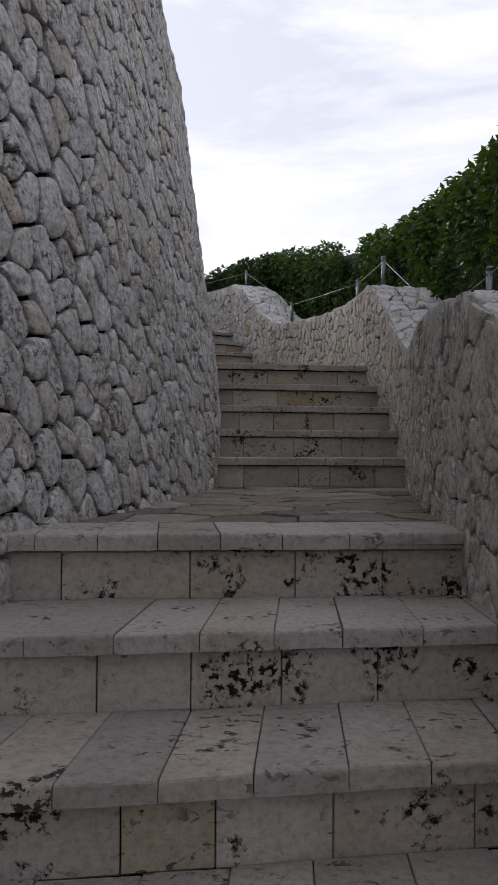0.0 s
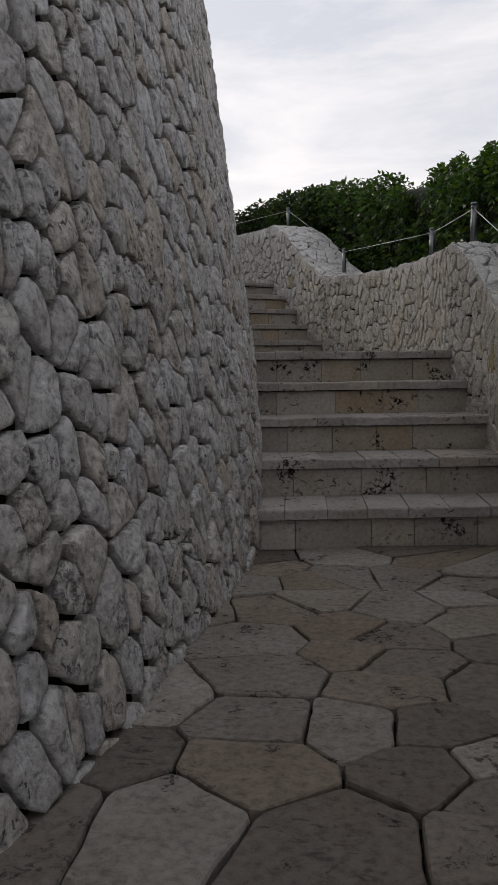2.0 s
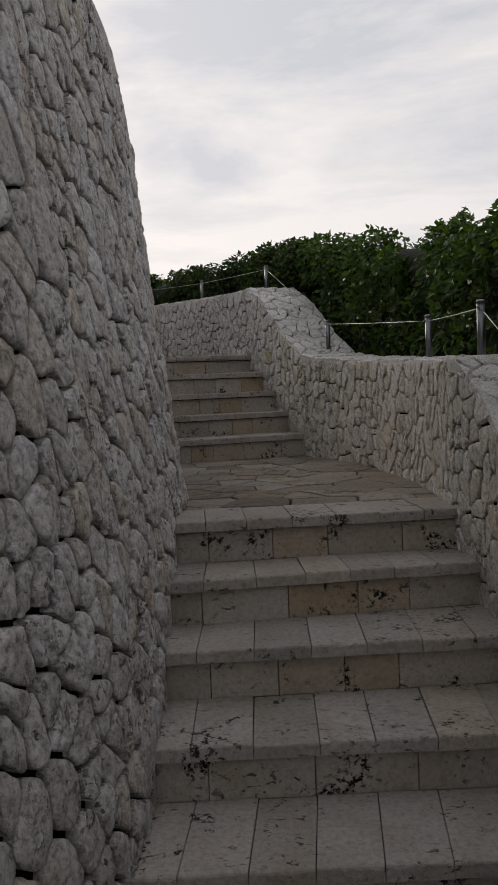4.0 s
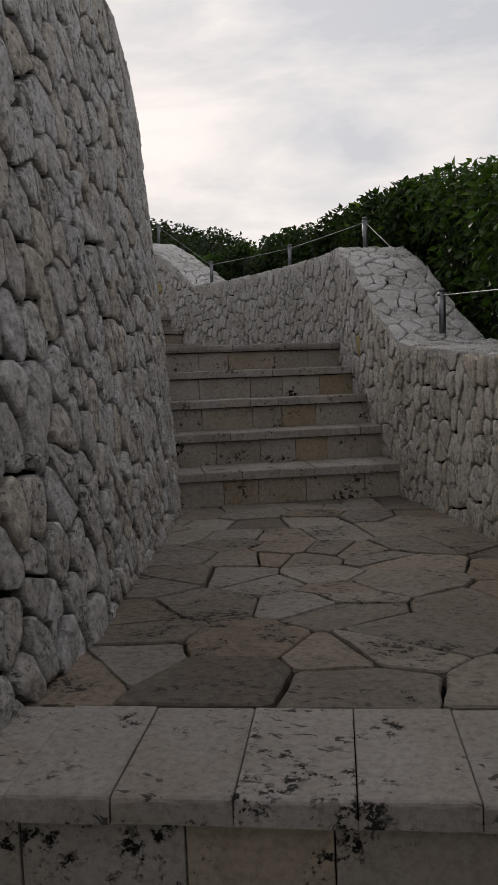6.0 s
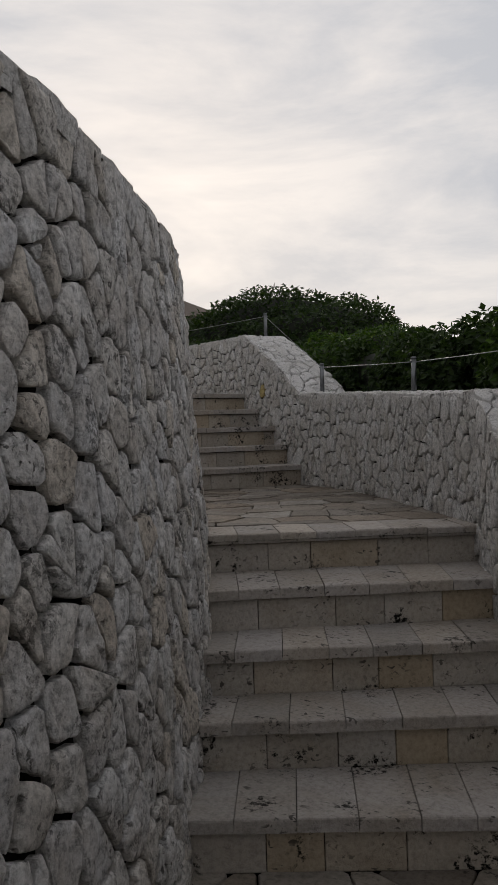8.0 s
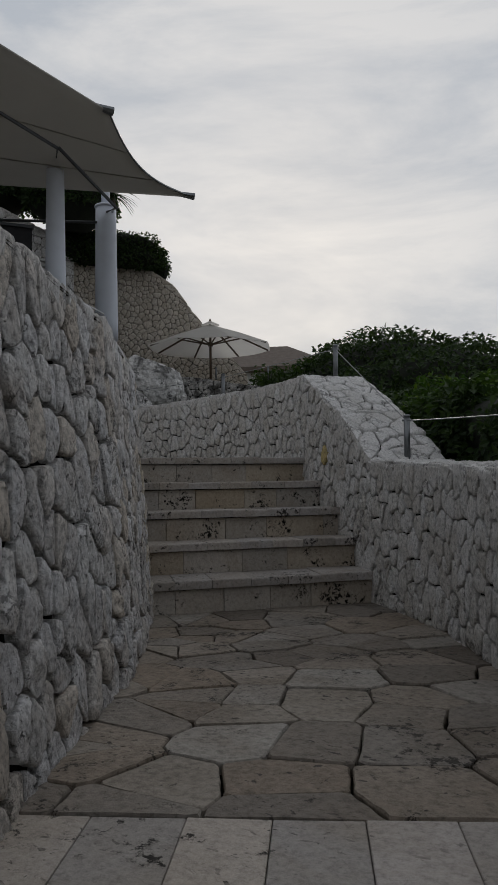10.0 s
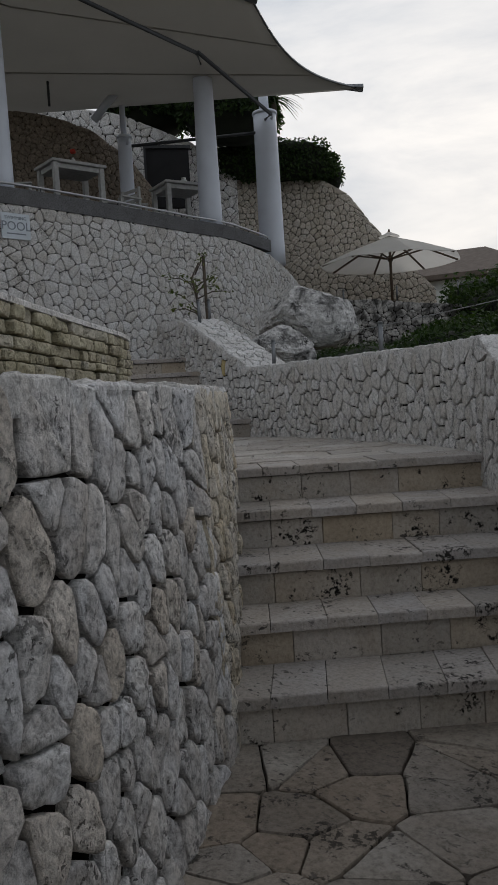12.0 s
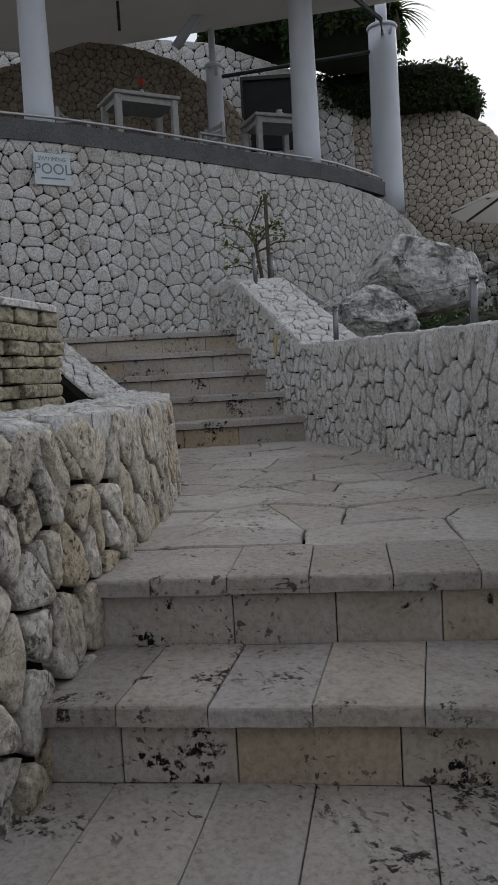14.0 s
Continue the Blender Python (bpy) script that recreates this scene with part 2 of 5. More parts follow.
FAR_RUBBLE = stone_material("brownish_rubble", [(0.50, 0.455, 0.385), (0.57, 0.52, 0.45), (0.46, 0.415, 0.35), (0.54, 0.50, 0.445)], stain=(0.34, 0.29, 0.22), stain_amount=0.45, lichen=0.4, bump=0.6, grain=40.0)
LEDGE = stone_material("ledge_stone", [(0.42, 0.38, 0.27), (0.48, 0.44, 0.33), (0.38, 0.34, 0.25), (0.46, 0.43, 0.36)], stain=(0.20, 0.19, 0.11), stain_amount=0.5, lichen=0.5, bump=0.6, grain=50.0)
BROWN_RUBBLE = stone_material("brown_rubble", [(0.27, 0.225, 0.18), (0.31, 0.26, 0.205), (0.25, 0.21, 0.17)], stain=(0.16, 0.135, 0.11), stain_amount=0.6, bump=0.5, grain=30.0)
DARK_RUBBLE = stone_material("black_stained_rubble", [(0.46, 0.45, 0.43), (0.52, 0.505, 0.485)], stain=(0.05, 0.048, 0.045), stain_amount=0.9, sharp=(0.42, 0.60), lichen=0.9, bump=0.8, grain=30.0, blotch=5.0)
ROCK = stone_material("boulder_rock", [(0.58, 0.57, 0.56), (0.63, 0.62, 0.61)], stain=(0.05, 0.048, 0.046), stain_amount=0.85, sharp=(0.50, 0.62), lichen=0.9, bump=1.0, grain=26.0, blotch=3.0)
CONCRETE = stone_material("dark_coping_concrete", [(0.13, 0.13, 0.135), (0.15, 0.15, 0.155)], stain=(0.08, 0.08, 0.08), stain_amount=0.6, bump=0.2)
EARTH = stone_material("dry_earth", [(0.14, 0.11, 0.075), (0.16, 0.125, 0.09)], stain=(0.06, 0.065, 0.03), stain_amount=0.8, bump=0.8, grain=12.0, blotch=0.8)
STEEL = plain("brushed_steel", (0.20, 0.21, 0.22), 0.42, 1.0, 0.2, 30)
RAIL = plain("pale_galvanised_rail", (0.55, 0.56, 0.58), 0.4, 0.6, 0.1, 20)
WIRE = plain("steel_wire", (0.28, 0.29, 0.29), 0.45, 1.0, 0.1, 60)
PAINT = plain("white_column_paint", (0.66, 0.70, 0.78), 0.55, 0.0, 0.06, 3, 0.15)
GREY_STEEL = plain("dark_painted_steel", (0.04, 0.042, 0.045), 0.5, 0.3, 0.2, 10)
TIMBER = plain("weathered_grey_timber", (0.46, 0.46, 0.45), 0.7, 0.0, 0.2, 14, 0.3)
CANVAS = cloth("grey_membrane", (0.48, 0.465, 0.435), 0.14, 0.8, 0.5)
CREAM = cloth("cream_umbrella_canvas", (0.80, 0.77, 0.72), 0.08, 2.5, 0.5)
WOOD = plain("dark_umbrella_wood", (0.11, 0.075, 0.05), 0.55, 0.0, 0.25, 12)
TILE = plain("dark_roof_tile", (0.14, 0.11, 0.09), 0.8, 0.0, 0.3, 6, 0.4)
WHITE = plain("white_paint", (0.72, 0.72, 0.70), 0.6, 0.0, 0.1, 5)
SIGN = plain("pale_sign_board", (0.62, 0.67, 0.72), 0.6, 0.0, 0.08, 9)
INK = plain("grey_sign_ink", (0.20, 0.23, 0.27), 0.7, 0.0, 0.1, 20)
# Near-black that paints the shade inside the wall opening.
OPENING_SHADE = plain("opening_shade_black", (0.02, 0.02, 0.022), 0.9, 0.0, 0.3, 3)
RED = plain("red_petal", (0.50, 0.05, 0.03), 0.6, 0.0, 0.2, 20)
GLASS_JAR = plain("pale_glass_jar", (0.6, 0.62, 0.62), 0.15, 0.0, 0.05, 10)
# Near-black stands in for the shade between leaves.
LEAF_SHADE = plain("leaf_gap_shade", (0.010, 0.014, 0.006), 0.95, 0.0, 0.5, 5, 0.6)
BARK = plain("sapling_bark", (0.10, 0.08, 0.06), 0.85, 0.0, 0.3, 20, 0.5)
VINE = leaf_material("vine_leaf", [(0.022, 0.048, 0.014), (0.040, 0.082, 0.018), (0.070, 0.130, 0.022), (0.030, 0.064, 0.017), (0.050, 0.100, 0.020), (0.026, 0.044, 0.017), (0.11, 0.17, 0.025)])
DARK_LEAF = leaf_material("dark_leaf", [(0.014, 0.028, 0.011), (0.025, 0.046, 0.014), (0.040, 0.068, 0.018), (0.018, 0.034, 0.014)], 0.5)
YOUNG_LEAF = leaf_material("young_leaf", [(0.07, 0.10, 0.02), (0.11, 0.12, 0.03), (0.05, 0.07, 0.02)])


# ---- mesh helpers ----
rng = random.Random(7)


class bisect:
    """Place of a value in a rising list."""

    @staticmethod
    def bisect_right(xs, u):
        lo, hi = 0, len(xs)
        while lo < hi:
            m = (lo + hi) // 2
            if u < xs[m]:
                hi = m
            else:
                lo = m + 1
        return lo


def make(name, verts, faces, mat, parent=None, label="", smooth=False):
    """One mesh object from vertices and faces."""
    me = bpy.data.meshes.new(name)
    me.from_pydata([tuple(v) for v in verts], [], faces)
    me.materials.append(mat)
    if smooth == "crisp":       # sides stay flat, the last ring and the crown are smooth
        me.polygons.foreach_set("use_smooth", [len(f) == 3 for f in faces])
    elif smooth:
        me.shade_smooth()
    ob = new(name, me)
    if parent:
        ob.parent = parent
    if label:
        ob["label"] = label
    return ob


def part(name, bm, mat, parent=None, label="", smooth=False):
    """One bmesh as one mesh object under a thing or a part."""
    me = bpy.data.meshes.new(name)
    bm.to_mesh(me)
    bm.free()
    me.materials.append(mat)
    if smooth:
        me.shade_smooth()
    ob = new(name, me)
    if parent:
        ob.parent = parent
    if label:
        ob["label"] = label
    return ob


def thing(name, x, y, z, label, category, group="", turn=0.0):
    ob = new(name)
    ob.matrix_world = pose(x, y, z, 0, 0, turn)
    return tagged(ob, label, category, group)


def box_bm(x0, y0, z0, x1, y1, z1, bevel=0.0):
    bm = bmesh.new()
    bmesh.ops.create_cube(bm, size=1.0)
    for v in bm.verts:
        v.co = Vector(((x0 + x1) / 2 + v.co.x * (x1 - x0), (y0 + y1) / 2 + v.co.y * (y1 - y0), (z0 + z1) / 2 + v.co.z * (z1 - z0)))
    if bevel:
        bmesh.ops.bevel(bm, geom=bm.edges[:], offset=bevel, segments=2, affect="EDGES")
    return bm


def tube(points, radii, sides=10, caps=True):
    """Vertices and faces of a round bar along points."""
    vs, fs = [], []
    pts = [Vector(p) for p in points]
    for i, p in enumerate(pts):
        d = (pts[min(i + 1, len(pts) - 1)] - pts[max(i - 1, 0)]).normalized()
        a = d.orthogonal().normalized() if abs(d.z) < 0.9 else Vector((1, 0, 0))
        b = d.cross(a).normalized()
        a = b.cross(d).normalized()
        r = radii[i] if isinstance(radii, (list, tuple)) else radii
        for k in range(sides):
            t = 2 * math.pi * k / sides
            vs.append(p + (a * math.cos(t) + b * math.sin(t)) * r)
    for i in range(len(pts) - 1):
        for k in range(sides):
            k2 = (k + 1) % sides
            fs.append((i * sides + k, i * sides + k2, (i + 1) * sides + k2, (i + 1) * sides + k))
    if caps:
        fs.append(tuple(reversed(range(sides))))
        fs.append(tuple(range((len(pts) - 1) * sides, len(pts) * sides)))
    return vs, fs


class Line:
    """A plan polyline with arc length; side +1 means its face looks to the right of its run."""

    def __init__(self, pts, side):
        self.p = np.array(pts, float)
        seg = np.linalg.norm(np.diff(self.p, axis=0), axis=1)
        self.s = np.concatenate([[0], np.cumsum(seg)])
        t = np.gradient(self.p, axis=0)
        t /= np.linalg.norm(t, axis=1)[:, None]
        self.n = np.stack([t[:, 1], -t[:, 0]], 1) * side
        self.length = float(self.s[-1])
        self.a, self.d = self.p[:-1], np.diff(self.p, axis=0)
        self.dd = (self.d ** 2).sum(1)
        self.sl, self.pl, self.nl = self.s.tolist(), self.p.tolist(), self.n.tolist()

    def span(self, u):
        i = min(max(bisect.bisect_right(self.sl, u) - 1, 0), len(self.sl) - 2)
        f = (u - self.sl[i]) / (self.sl[i + 1] - self.sl[i])
        return i, min(1.0, max(0.0, f))

    def at(self, u):
        i, f = self.span(u)
        (ax, ay), (bx, by) = self.pl[i], self.pl[i + 1]
        return (ax + (bx - ax) * f, ay + (by - ay) * f)

    def normal(self, u):
        i, f = self.span(u)
        (ax, ay), (bx, by) = self.nl[i], self.nl[i + 1]
        x, y = ax + (bx - ax) * f, ay + (by - ay) * f
        d = math.hypot(x, y)
        return (x / d, y / d)

    def off(self, u, out):
        """The plan point at u, moved out of the face."""
        p, n = self.at(u), self.normal(u)
        return (p[0] + n[0] * out, p[1] + n[1] * out)

    def where(self, x, y):
        """Arc length of the point of the line nearest to a place."""
        f = np.clip(((x - self.a[:, 0]) * self.d[:, 0] + (y - self.a[:, 1]) * self.d[:, 1]) / self.dd, 0, 1)
        q = self.a + self.d * f[:, None]
        i = int(np.argmin((q[:, 0] - x) ** 2 + (q[:, 1] - y) ** 2))
        return float(self.s[i] + f[i] * (self.s[i + 1] - self.s[i]))


def clip(poly, px, py, nx, ny):
    """Keeps the side of a polygon for which (p - (px,py)) . n <= 0."""
    out = []
    for (ax, ay), (bx, by) in zip(poly, poly[1:] + poly[:1]):
        da, db = (ax - px) * nx + (ay - py) * ny, (bx - px) * nx + (by - py) * ny
        if da <= 0:
            out.append((ax, ay))
        if da * db < 0:
            f = da / (da - db)
            out.append((ax + f * (bx - ax), ay + f * (by - ay)))
    return out


def seeds(u0, u1, v0, v1, size, jitter=0.40, vary=0.14):
    """Jittered rows of seed points; some left out and some doubled, so that sizes differ."""
    out, row, v = [], 0, v0
    while v < v1:
        u = u0 + (row % 2) * size * 0.5
        while u < u1:
            p = (u + rng.uniform(-jitter, jitter) * size, v + rng.uniform(-jitter, jitter) * size)
            chance = rng.random()
            if chance > vary * 0.8:
                out.append(p)
            if chance > 1 - vary:
                a = rng.uniform(0, 6.283)
                out.append((p[0] + math.cos(a) * size * 0.55, p[1] + math.sin(a) * size * 0.55))
            u += size
        v += size * 0.9
        row += 1
    return out


def cells(points, size):
    """Voronoi cells of seed points, by clipping against near neighbours."""
    grid = {}
    for i, (u, v) in enumerate(points):
        grid.setdefault((int(u // size), int(v // size)), []).append(i)
    out = []
    for i, (u, v) in enumerate(points):
        r = size * 1.6
        poly = [(u - r, v - r), (u + r, v - r), (u + r, v + r), (u - r, v + r)]
        gx, gy = int(u // size), int(v // size)
        near = [j for a in range(-2, 3) for b in range(-2, 3) for j in grid.get((gx + a, gy + b), ()) if j != i]
        near.sort(key=lambda j: (points[j][0] - u) ** 2 + (points[j][1] - v) ** 2)
        for j in near[:18]:
            qu, qv = points[j]
            poly = clip(poly, (u + qu) / 2, (v + qv) / 2, qu - u, qv - v)
            if len(poly) < 3:
                break
        out.append(poly)
    return out


def soften(poly, gap, corner=0.10, ragged=0.035, nips=(0.5,)):
    """Shrinks a polygon by a joint, nips its corners and makes its edges ragged."""
    n = len(poly)
    cx, cy = sum(p[0] for p in poly) / n, sum(p[1] for p in poly) / n
    inner = []
    for x, y in poly:
        d = math.hypot(x - cx, y - cy) + 1e-6
        f = max(0.2, (d - gap) / d)
        inner.append((cx + (x - cx) * f, cy + (y - cy) * f))
    mean = sum(math.hypot(x - cx, y - cy) for x, y in inner) / n
    out = []
    for (ax, ay), (bx, by) in zip(inner, inner[1:] + inner[:1]):
        ex, ey = bx - ax, by - ay
        L = math.hypot(ex, ey)
        if L < mean * 0.22:
            out.append(((ax + bx) / 2, (ay + by) / 2))
            continue
        out.append((ax + ex * corner, ay + ey * corner))
        if L > mean * 0.7:
            for t in nips:
                j, t = rng.uniform(-1.0, 0.45) * ragged * min(1.0, mean / L), t + rng.uniform(-0.08, 0.08)
                out.append((ax + ex * t - ey * -j, ay + ey * t + ex * -j))
        out.append((bx - ex * corner, by - ey * corner))
    return out, (cx, cy)


def area(poly):
    return abs(sum(a[0] * b[1] - b[0] * a[1] for a, b in zip(poly, poly[1:] + poly[:1]))) / 2


def rubble_stone(poly, surface, gap, proud, rough, fine=True):
    """A rubble stone on a surface(u, v, out): joint edge, rounded shoulder and a chipped, uneven face."""
    ring, (cu, cv) = soften(poly, gap, 0.20, 0.05)
    n = len(ring)
    if n < 4:
        return None
    h = proud * rng.uniform(0.62, 1.30)
    tu, tv = rng.uniform(-1, 1) * rough, rng.uniform(-1, 1) * rough
    eu, ev = cu + rng.uniform(-0.1, 0.1) * (ring[0][0] - cu), cv + rng.uniform(-0.1, 0.1) * (ring[0][1] - cv)
    shift = Vector((rng.uniform(0, 50), rng.uniform(0, 50), rng.uniform(0, 50)))
    vs = [surface(cu + (u - cu) * 0.95, cv + (v - cv) * 0.95, -0.055) for u, v in ring]
    rings = ((1.0, 0.58, 0.10), (0.962, 0.90, 0.22), (0.78, 1.03, 0.68), (0.42, 1.10, 0.80)) if fine else ((1.0, 0.6, 0.12), (0.94, 0.95, 0.2), (0.5, 1.08, 0.4))
    for f, lift, jig in rings:
        for u, v in ring:
            a, b = eu + (u - eu) * f, ev + (v - ev) * f
            q = Vector((a, b, 0)) + shift
            wave = noise.noise(q * 17) * 0.75 + noise.noise(q * 44) * 0.5
            vs.append(surface(a, b, h * lift + (a - cu) * tu + (b - cv) * tv + proud * jig * (wave + rng.uniform(-0.22, 0.22))))
    vs.append(surface(eu, ev, h * rng.uniform(1.0, 1.3)))
    fs, m = [], len(rings)
    for k in range(2):
        for i in range(n):
            j = (i + 1) % n
            fs.append((k * n + i, k * n + j, (k + 1) * n + j, (k + 1) * n + i))
    for i in range(n):
        j = (i + 1) % n
        for k in range(2, m):
            fs += [(k * n + i, k * n + j, (k + 1) * n + j), (k * n + i, (k + 1) * n + j, (k + 1) * n + i)]
        fs.append((m * n + i, m * n + j, (m + 1) * n))
    return vs, fs


def face_wall(wall, stones, parts, part_test, mat, piece="stone", special=()):
    """Lays stones on a wall: those in the chosen stretch as parts, the rest joined."""
    jv, jf, made = [], [], 0
    for where, got in stones:
        if got is None:
            continue
        vs, fs = got
        m = mat
        for su, sv, sm in special:
            if abs(where[0] - su) < 0.012 and abs(where[1] - sv) < 0.012:
                m = sm
        if m is not mat or (made < parts and part_test(*where)):
            make(piece, vs, fs, m, wall, smooth="crisp")
            made += 1
        else:
            o = len(jv)
            jv += vs
            jf += [tuple(o + i for i in f) for f in fs]
    if jv:
        ob = make("stonework", jv, jf, mat, wall, smooth="crisp")
        ob["kind"] = "stuff"


# ---- plan ----
RISE, DATUM = 0.175, -0.025


def level(k):
    return k * RISE + DATUM


# nosing lines of the flights: (left end, right end), from the lowest step up
FLIGHTS = {
    "a": (-8, [((-0.80, -2.80), (0.76, -2.52)), ((-0.79, -2.43), (0.75, -2.14)), ((-0.77, -2.05), (0.73, -1.76)), ((-0.75, -1.68), (0.72, -1.38)),
               ((-0.73, -1.32), (0.70, -1.00)), ((-0.71, -0.96), (0.68, -0.63)), ((-0.68, -0.59), (0.66, -0.29)), ((-0.64, -0.17), (0.63, 0.06))]),
    "b": (0, [((-0.38, 2.54), (0.74, 2.72)), ((-0.41, 2.89), (0.74, 3.08)), ((-0.47, 3.24), (0.72, 3.47)), ((-0.51, 3.53), (0.68, 3.85)), ((-0.55, 3.83), (0.60, 4.09))]),
    "c": (5, [((-1.31, 6.53), (-0.28, 7.07)), ((-1.46, 6.82), (-0.43, 7.42)), ((-1.57, 7.06), (-0.56, 7.70)), ((-1.70, 7.32), (-0.71, 7.99)), ((-1.93, 7.67), (-0.87, 8.38))]),
    "d": (10, [((-3.72, 9.89), (-3.03, 10.95)), ((-3.97, 10.11), (-3.27, 11.18)), ((-4.19, 10.28), (-3.48, 11.34)), ((-4.47, 10.50), (-3.76, 11.54)), ((-4.74, 10.71), (-4.03, 11.78))]),
    "e": (15, [((-8.10, 11.95), (-7.70, 13.10)), ((-8.50, 11.90), (-8.06, 13.14)), ((-8.88, 11.84), (-8.40, 13.18)), ((-9.24, 11.80), (-8.72, 13.21)), ((-9.60, 11.70), (-9.02, 13.24))]),
}
INNER = Line([(-0.84, -3.6), (-0.78, -2.5), (-0.70, -1.0), (-0.61, -0.1), (-0.56, 0.18), (-0.49, 0.58), (-0.45, 0.90), (-0.41, 1.59), (-0.39, 2.15), (-0.38, 2.54), (-0.41, 2.89), (-0.46, 3.24),
              (-0.51, 3.53), (-0.56, 3.85), (-0.61, 4.25), (-0.70, 4.66), (-0.92, 5.36), (-1.13, 6.05), (-1.30, 6.50), (-1.45, 6.82), (-1.57, 7.06), (-1.70, 7.30), (-1.95, 7.68),
              (-2.38, 8.28), (-2.84, 8.93), (-3.28, 9.42), (-3.71, 9.88), (-3.97, 10.11), (-4.20, 10.29), (-4.47, 10.50), (-4.74, 10.71), (-5.08, 10.94), (-5.54, 11.21), (-6.04, 11.46),
              (-6.60, 11.68), (-7.20, 11.84), (-8.00, 11.93), (-9.00, 11.80), (-9.80, 11.60)], 1)
INNER_TOP = [3.5] * 8 + [3.42, 3.36, 3.30, 3.25, 3.20, 3.15, 3.11, 3.075, 3.04, 3.015] + [3.0] * 18 + [3.02, 3.42, 3.5]
OUTER = Line([(0.78, -3.6), (0.74, -2.5), (0.68, -1.0), (0.61, 0.0), (0.60, 0.5), (0.63, 1.3), (0.72, 2.3), (0.75, 2.75), (0.74, 3.08), (0.72, 3.47), (0.67, 3.85), (0.60, 4.10), (0.56, 4.5), (0.47, 5.1),
              (0.27, 5.85), (0.03, 6.45), (-0.12, 6.74), (-0.28, 7.07), (-0.43, 7.42), (-0.56, 7.70), (-0.71, 7.99), (-0.87, 8.38), (-1.05, 8.66), (-1.36, 9.10), (-1.82, 9.75), (-2.28, 10.30), (-2.68, 10.68), (-3.03, 10.97),
              (-3.27, 11.20), (-3.48, 11.36), (-3.76, 11.56), (-4.03, 11.78), (-4.40, 12.02), (-4.95, 12.31), (-5.56, 12.54), (-6.27, 12.78), (-7.10, 13.00), (-7.70, 13.10), (-8.36, 13.18), (-9.02, 13.25), (-9.7, 13.32)], -1)
OUTER_TOP = [-1.0, -0.45, 0.12, 0.62, 0.68, 0.74, 0.78, 0.80, 0.92, 1.12, 1.33, 1.465, 1.475, 1.50,
             1.53, 1.57, 1.60, 1.64, 1.80, 1.99, 2.20, 2.355, 2.36, 2.385, 2.43, 2.47, 2.49, 2.52,
             2.70, 2.86, 3.03, 3.19, 3.20, 3.21, 3.225, 3.24, 3.255, 3.27, 3.58, 3.89, 3.90]
def curve(u, xs, ys):
    """Straight-line interpolation through xs, ys."""
    i = min(max(bisect.bisect_right(xs, u) - 1, 0), len(xs) - 2)
    f = min(1.0, max(0.0, (u - xs[i]) / (xs[i + 1] - xs[i])))
    return ys[i] + (ys[i + 1] - ys[i]) * f


LEAN_U = [INNER.where(-0.53, 3.6), INNER.where(-1.12, 6.0)]


def lean_at(u):
    """How far the left wall leans back for each metre of height."""
    return curve(u, LEAN_U, [0.152, 0.074])



FALL_S = [-3.2, -2.2, 0.0, 2.0, 3.5, 6.2, 7.6, 10.0, 11.7, 15.2, 16.8]
FALL_Z = [-1.4, -1.1, -0.03, -0.03, 0.85, 0.85, 1.72, 1.72, 2.6, 2.6, 3.47]


def floor_at(line, u):
    """Paving height beside a wall line, for the foot of its stones."""
    x, y = line.at(u)
    f = x * -0.55 + y * 0.835
    return curve(f, FALL_S, FALL_Z)


def inner_top(u):
    return curve(u, INNER.sl, INNER_TOP)


def outer_top(u):
    return curve(u, OUTER.sl, OUTER_TOP)


def inner_face(u, v, out):
    q = INNER.off(u, out - 0.018 - lean_at(u) * max(0.0, v - floor_at(INNER, u)))
    return (q[0], q[1], v)


def outer_face(u, v, out):
    q = OUTER.off(u, out)
    return (q[0], q[1], v)


def solid_wall(name, line, top, thick, lean, label, bottom=None, u0=0.0, u1=None, step=0.12, back=0.036):
    """The mortared core of a wall, behind its stones; near-black to paint joint shade."""
    u1 = line.length if u1 is None else u1
    count = max(2, int((u1 - u0) / step))
    vs, fs = [], []
    for i in range(count + 1):
        u = u0 + (u1 - u0) * i / count
        p, n, zt = Vector(line.at(u)), Vector(line.normal(u)), top(u)
        foot = floor_at(line, u)
        zb = foot - 0.6 if bottom is None else bottom
        lo, hi = p - n * back, p - n * (back + lean(u) * max(0, zt - foot))
        for q, z in ((lo, zb), (lo, foot), (hi, zt - 0.02), (hi - n * thick, zt - 0.02), (lo - n * thick, zb)):
            vs.append((q[0], q[1], z))
    for i in range(count):
        a, b = i * 5, i * 5 + 5
        for k in range(5):
            k2 = (k + 1) % 5
            fs.append((a + k, b + k, b + k2, a + k2))
    fs += [(0, 1, 2, 3, 4), tuple(count * 5 + k for k in (4, 3, 2, 1, 0))]
    ob = make(name, vs, fs, MORTAR_SHADE)
    return tagged(ob, label, "wall", kind="structure")


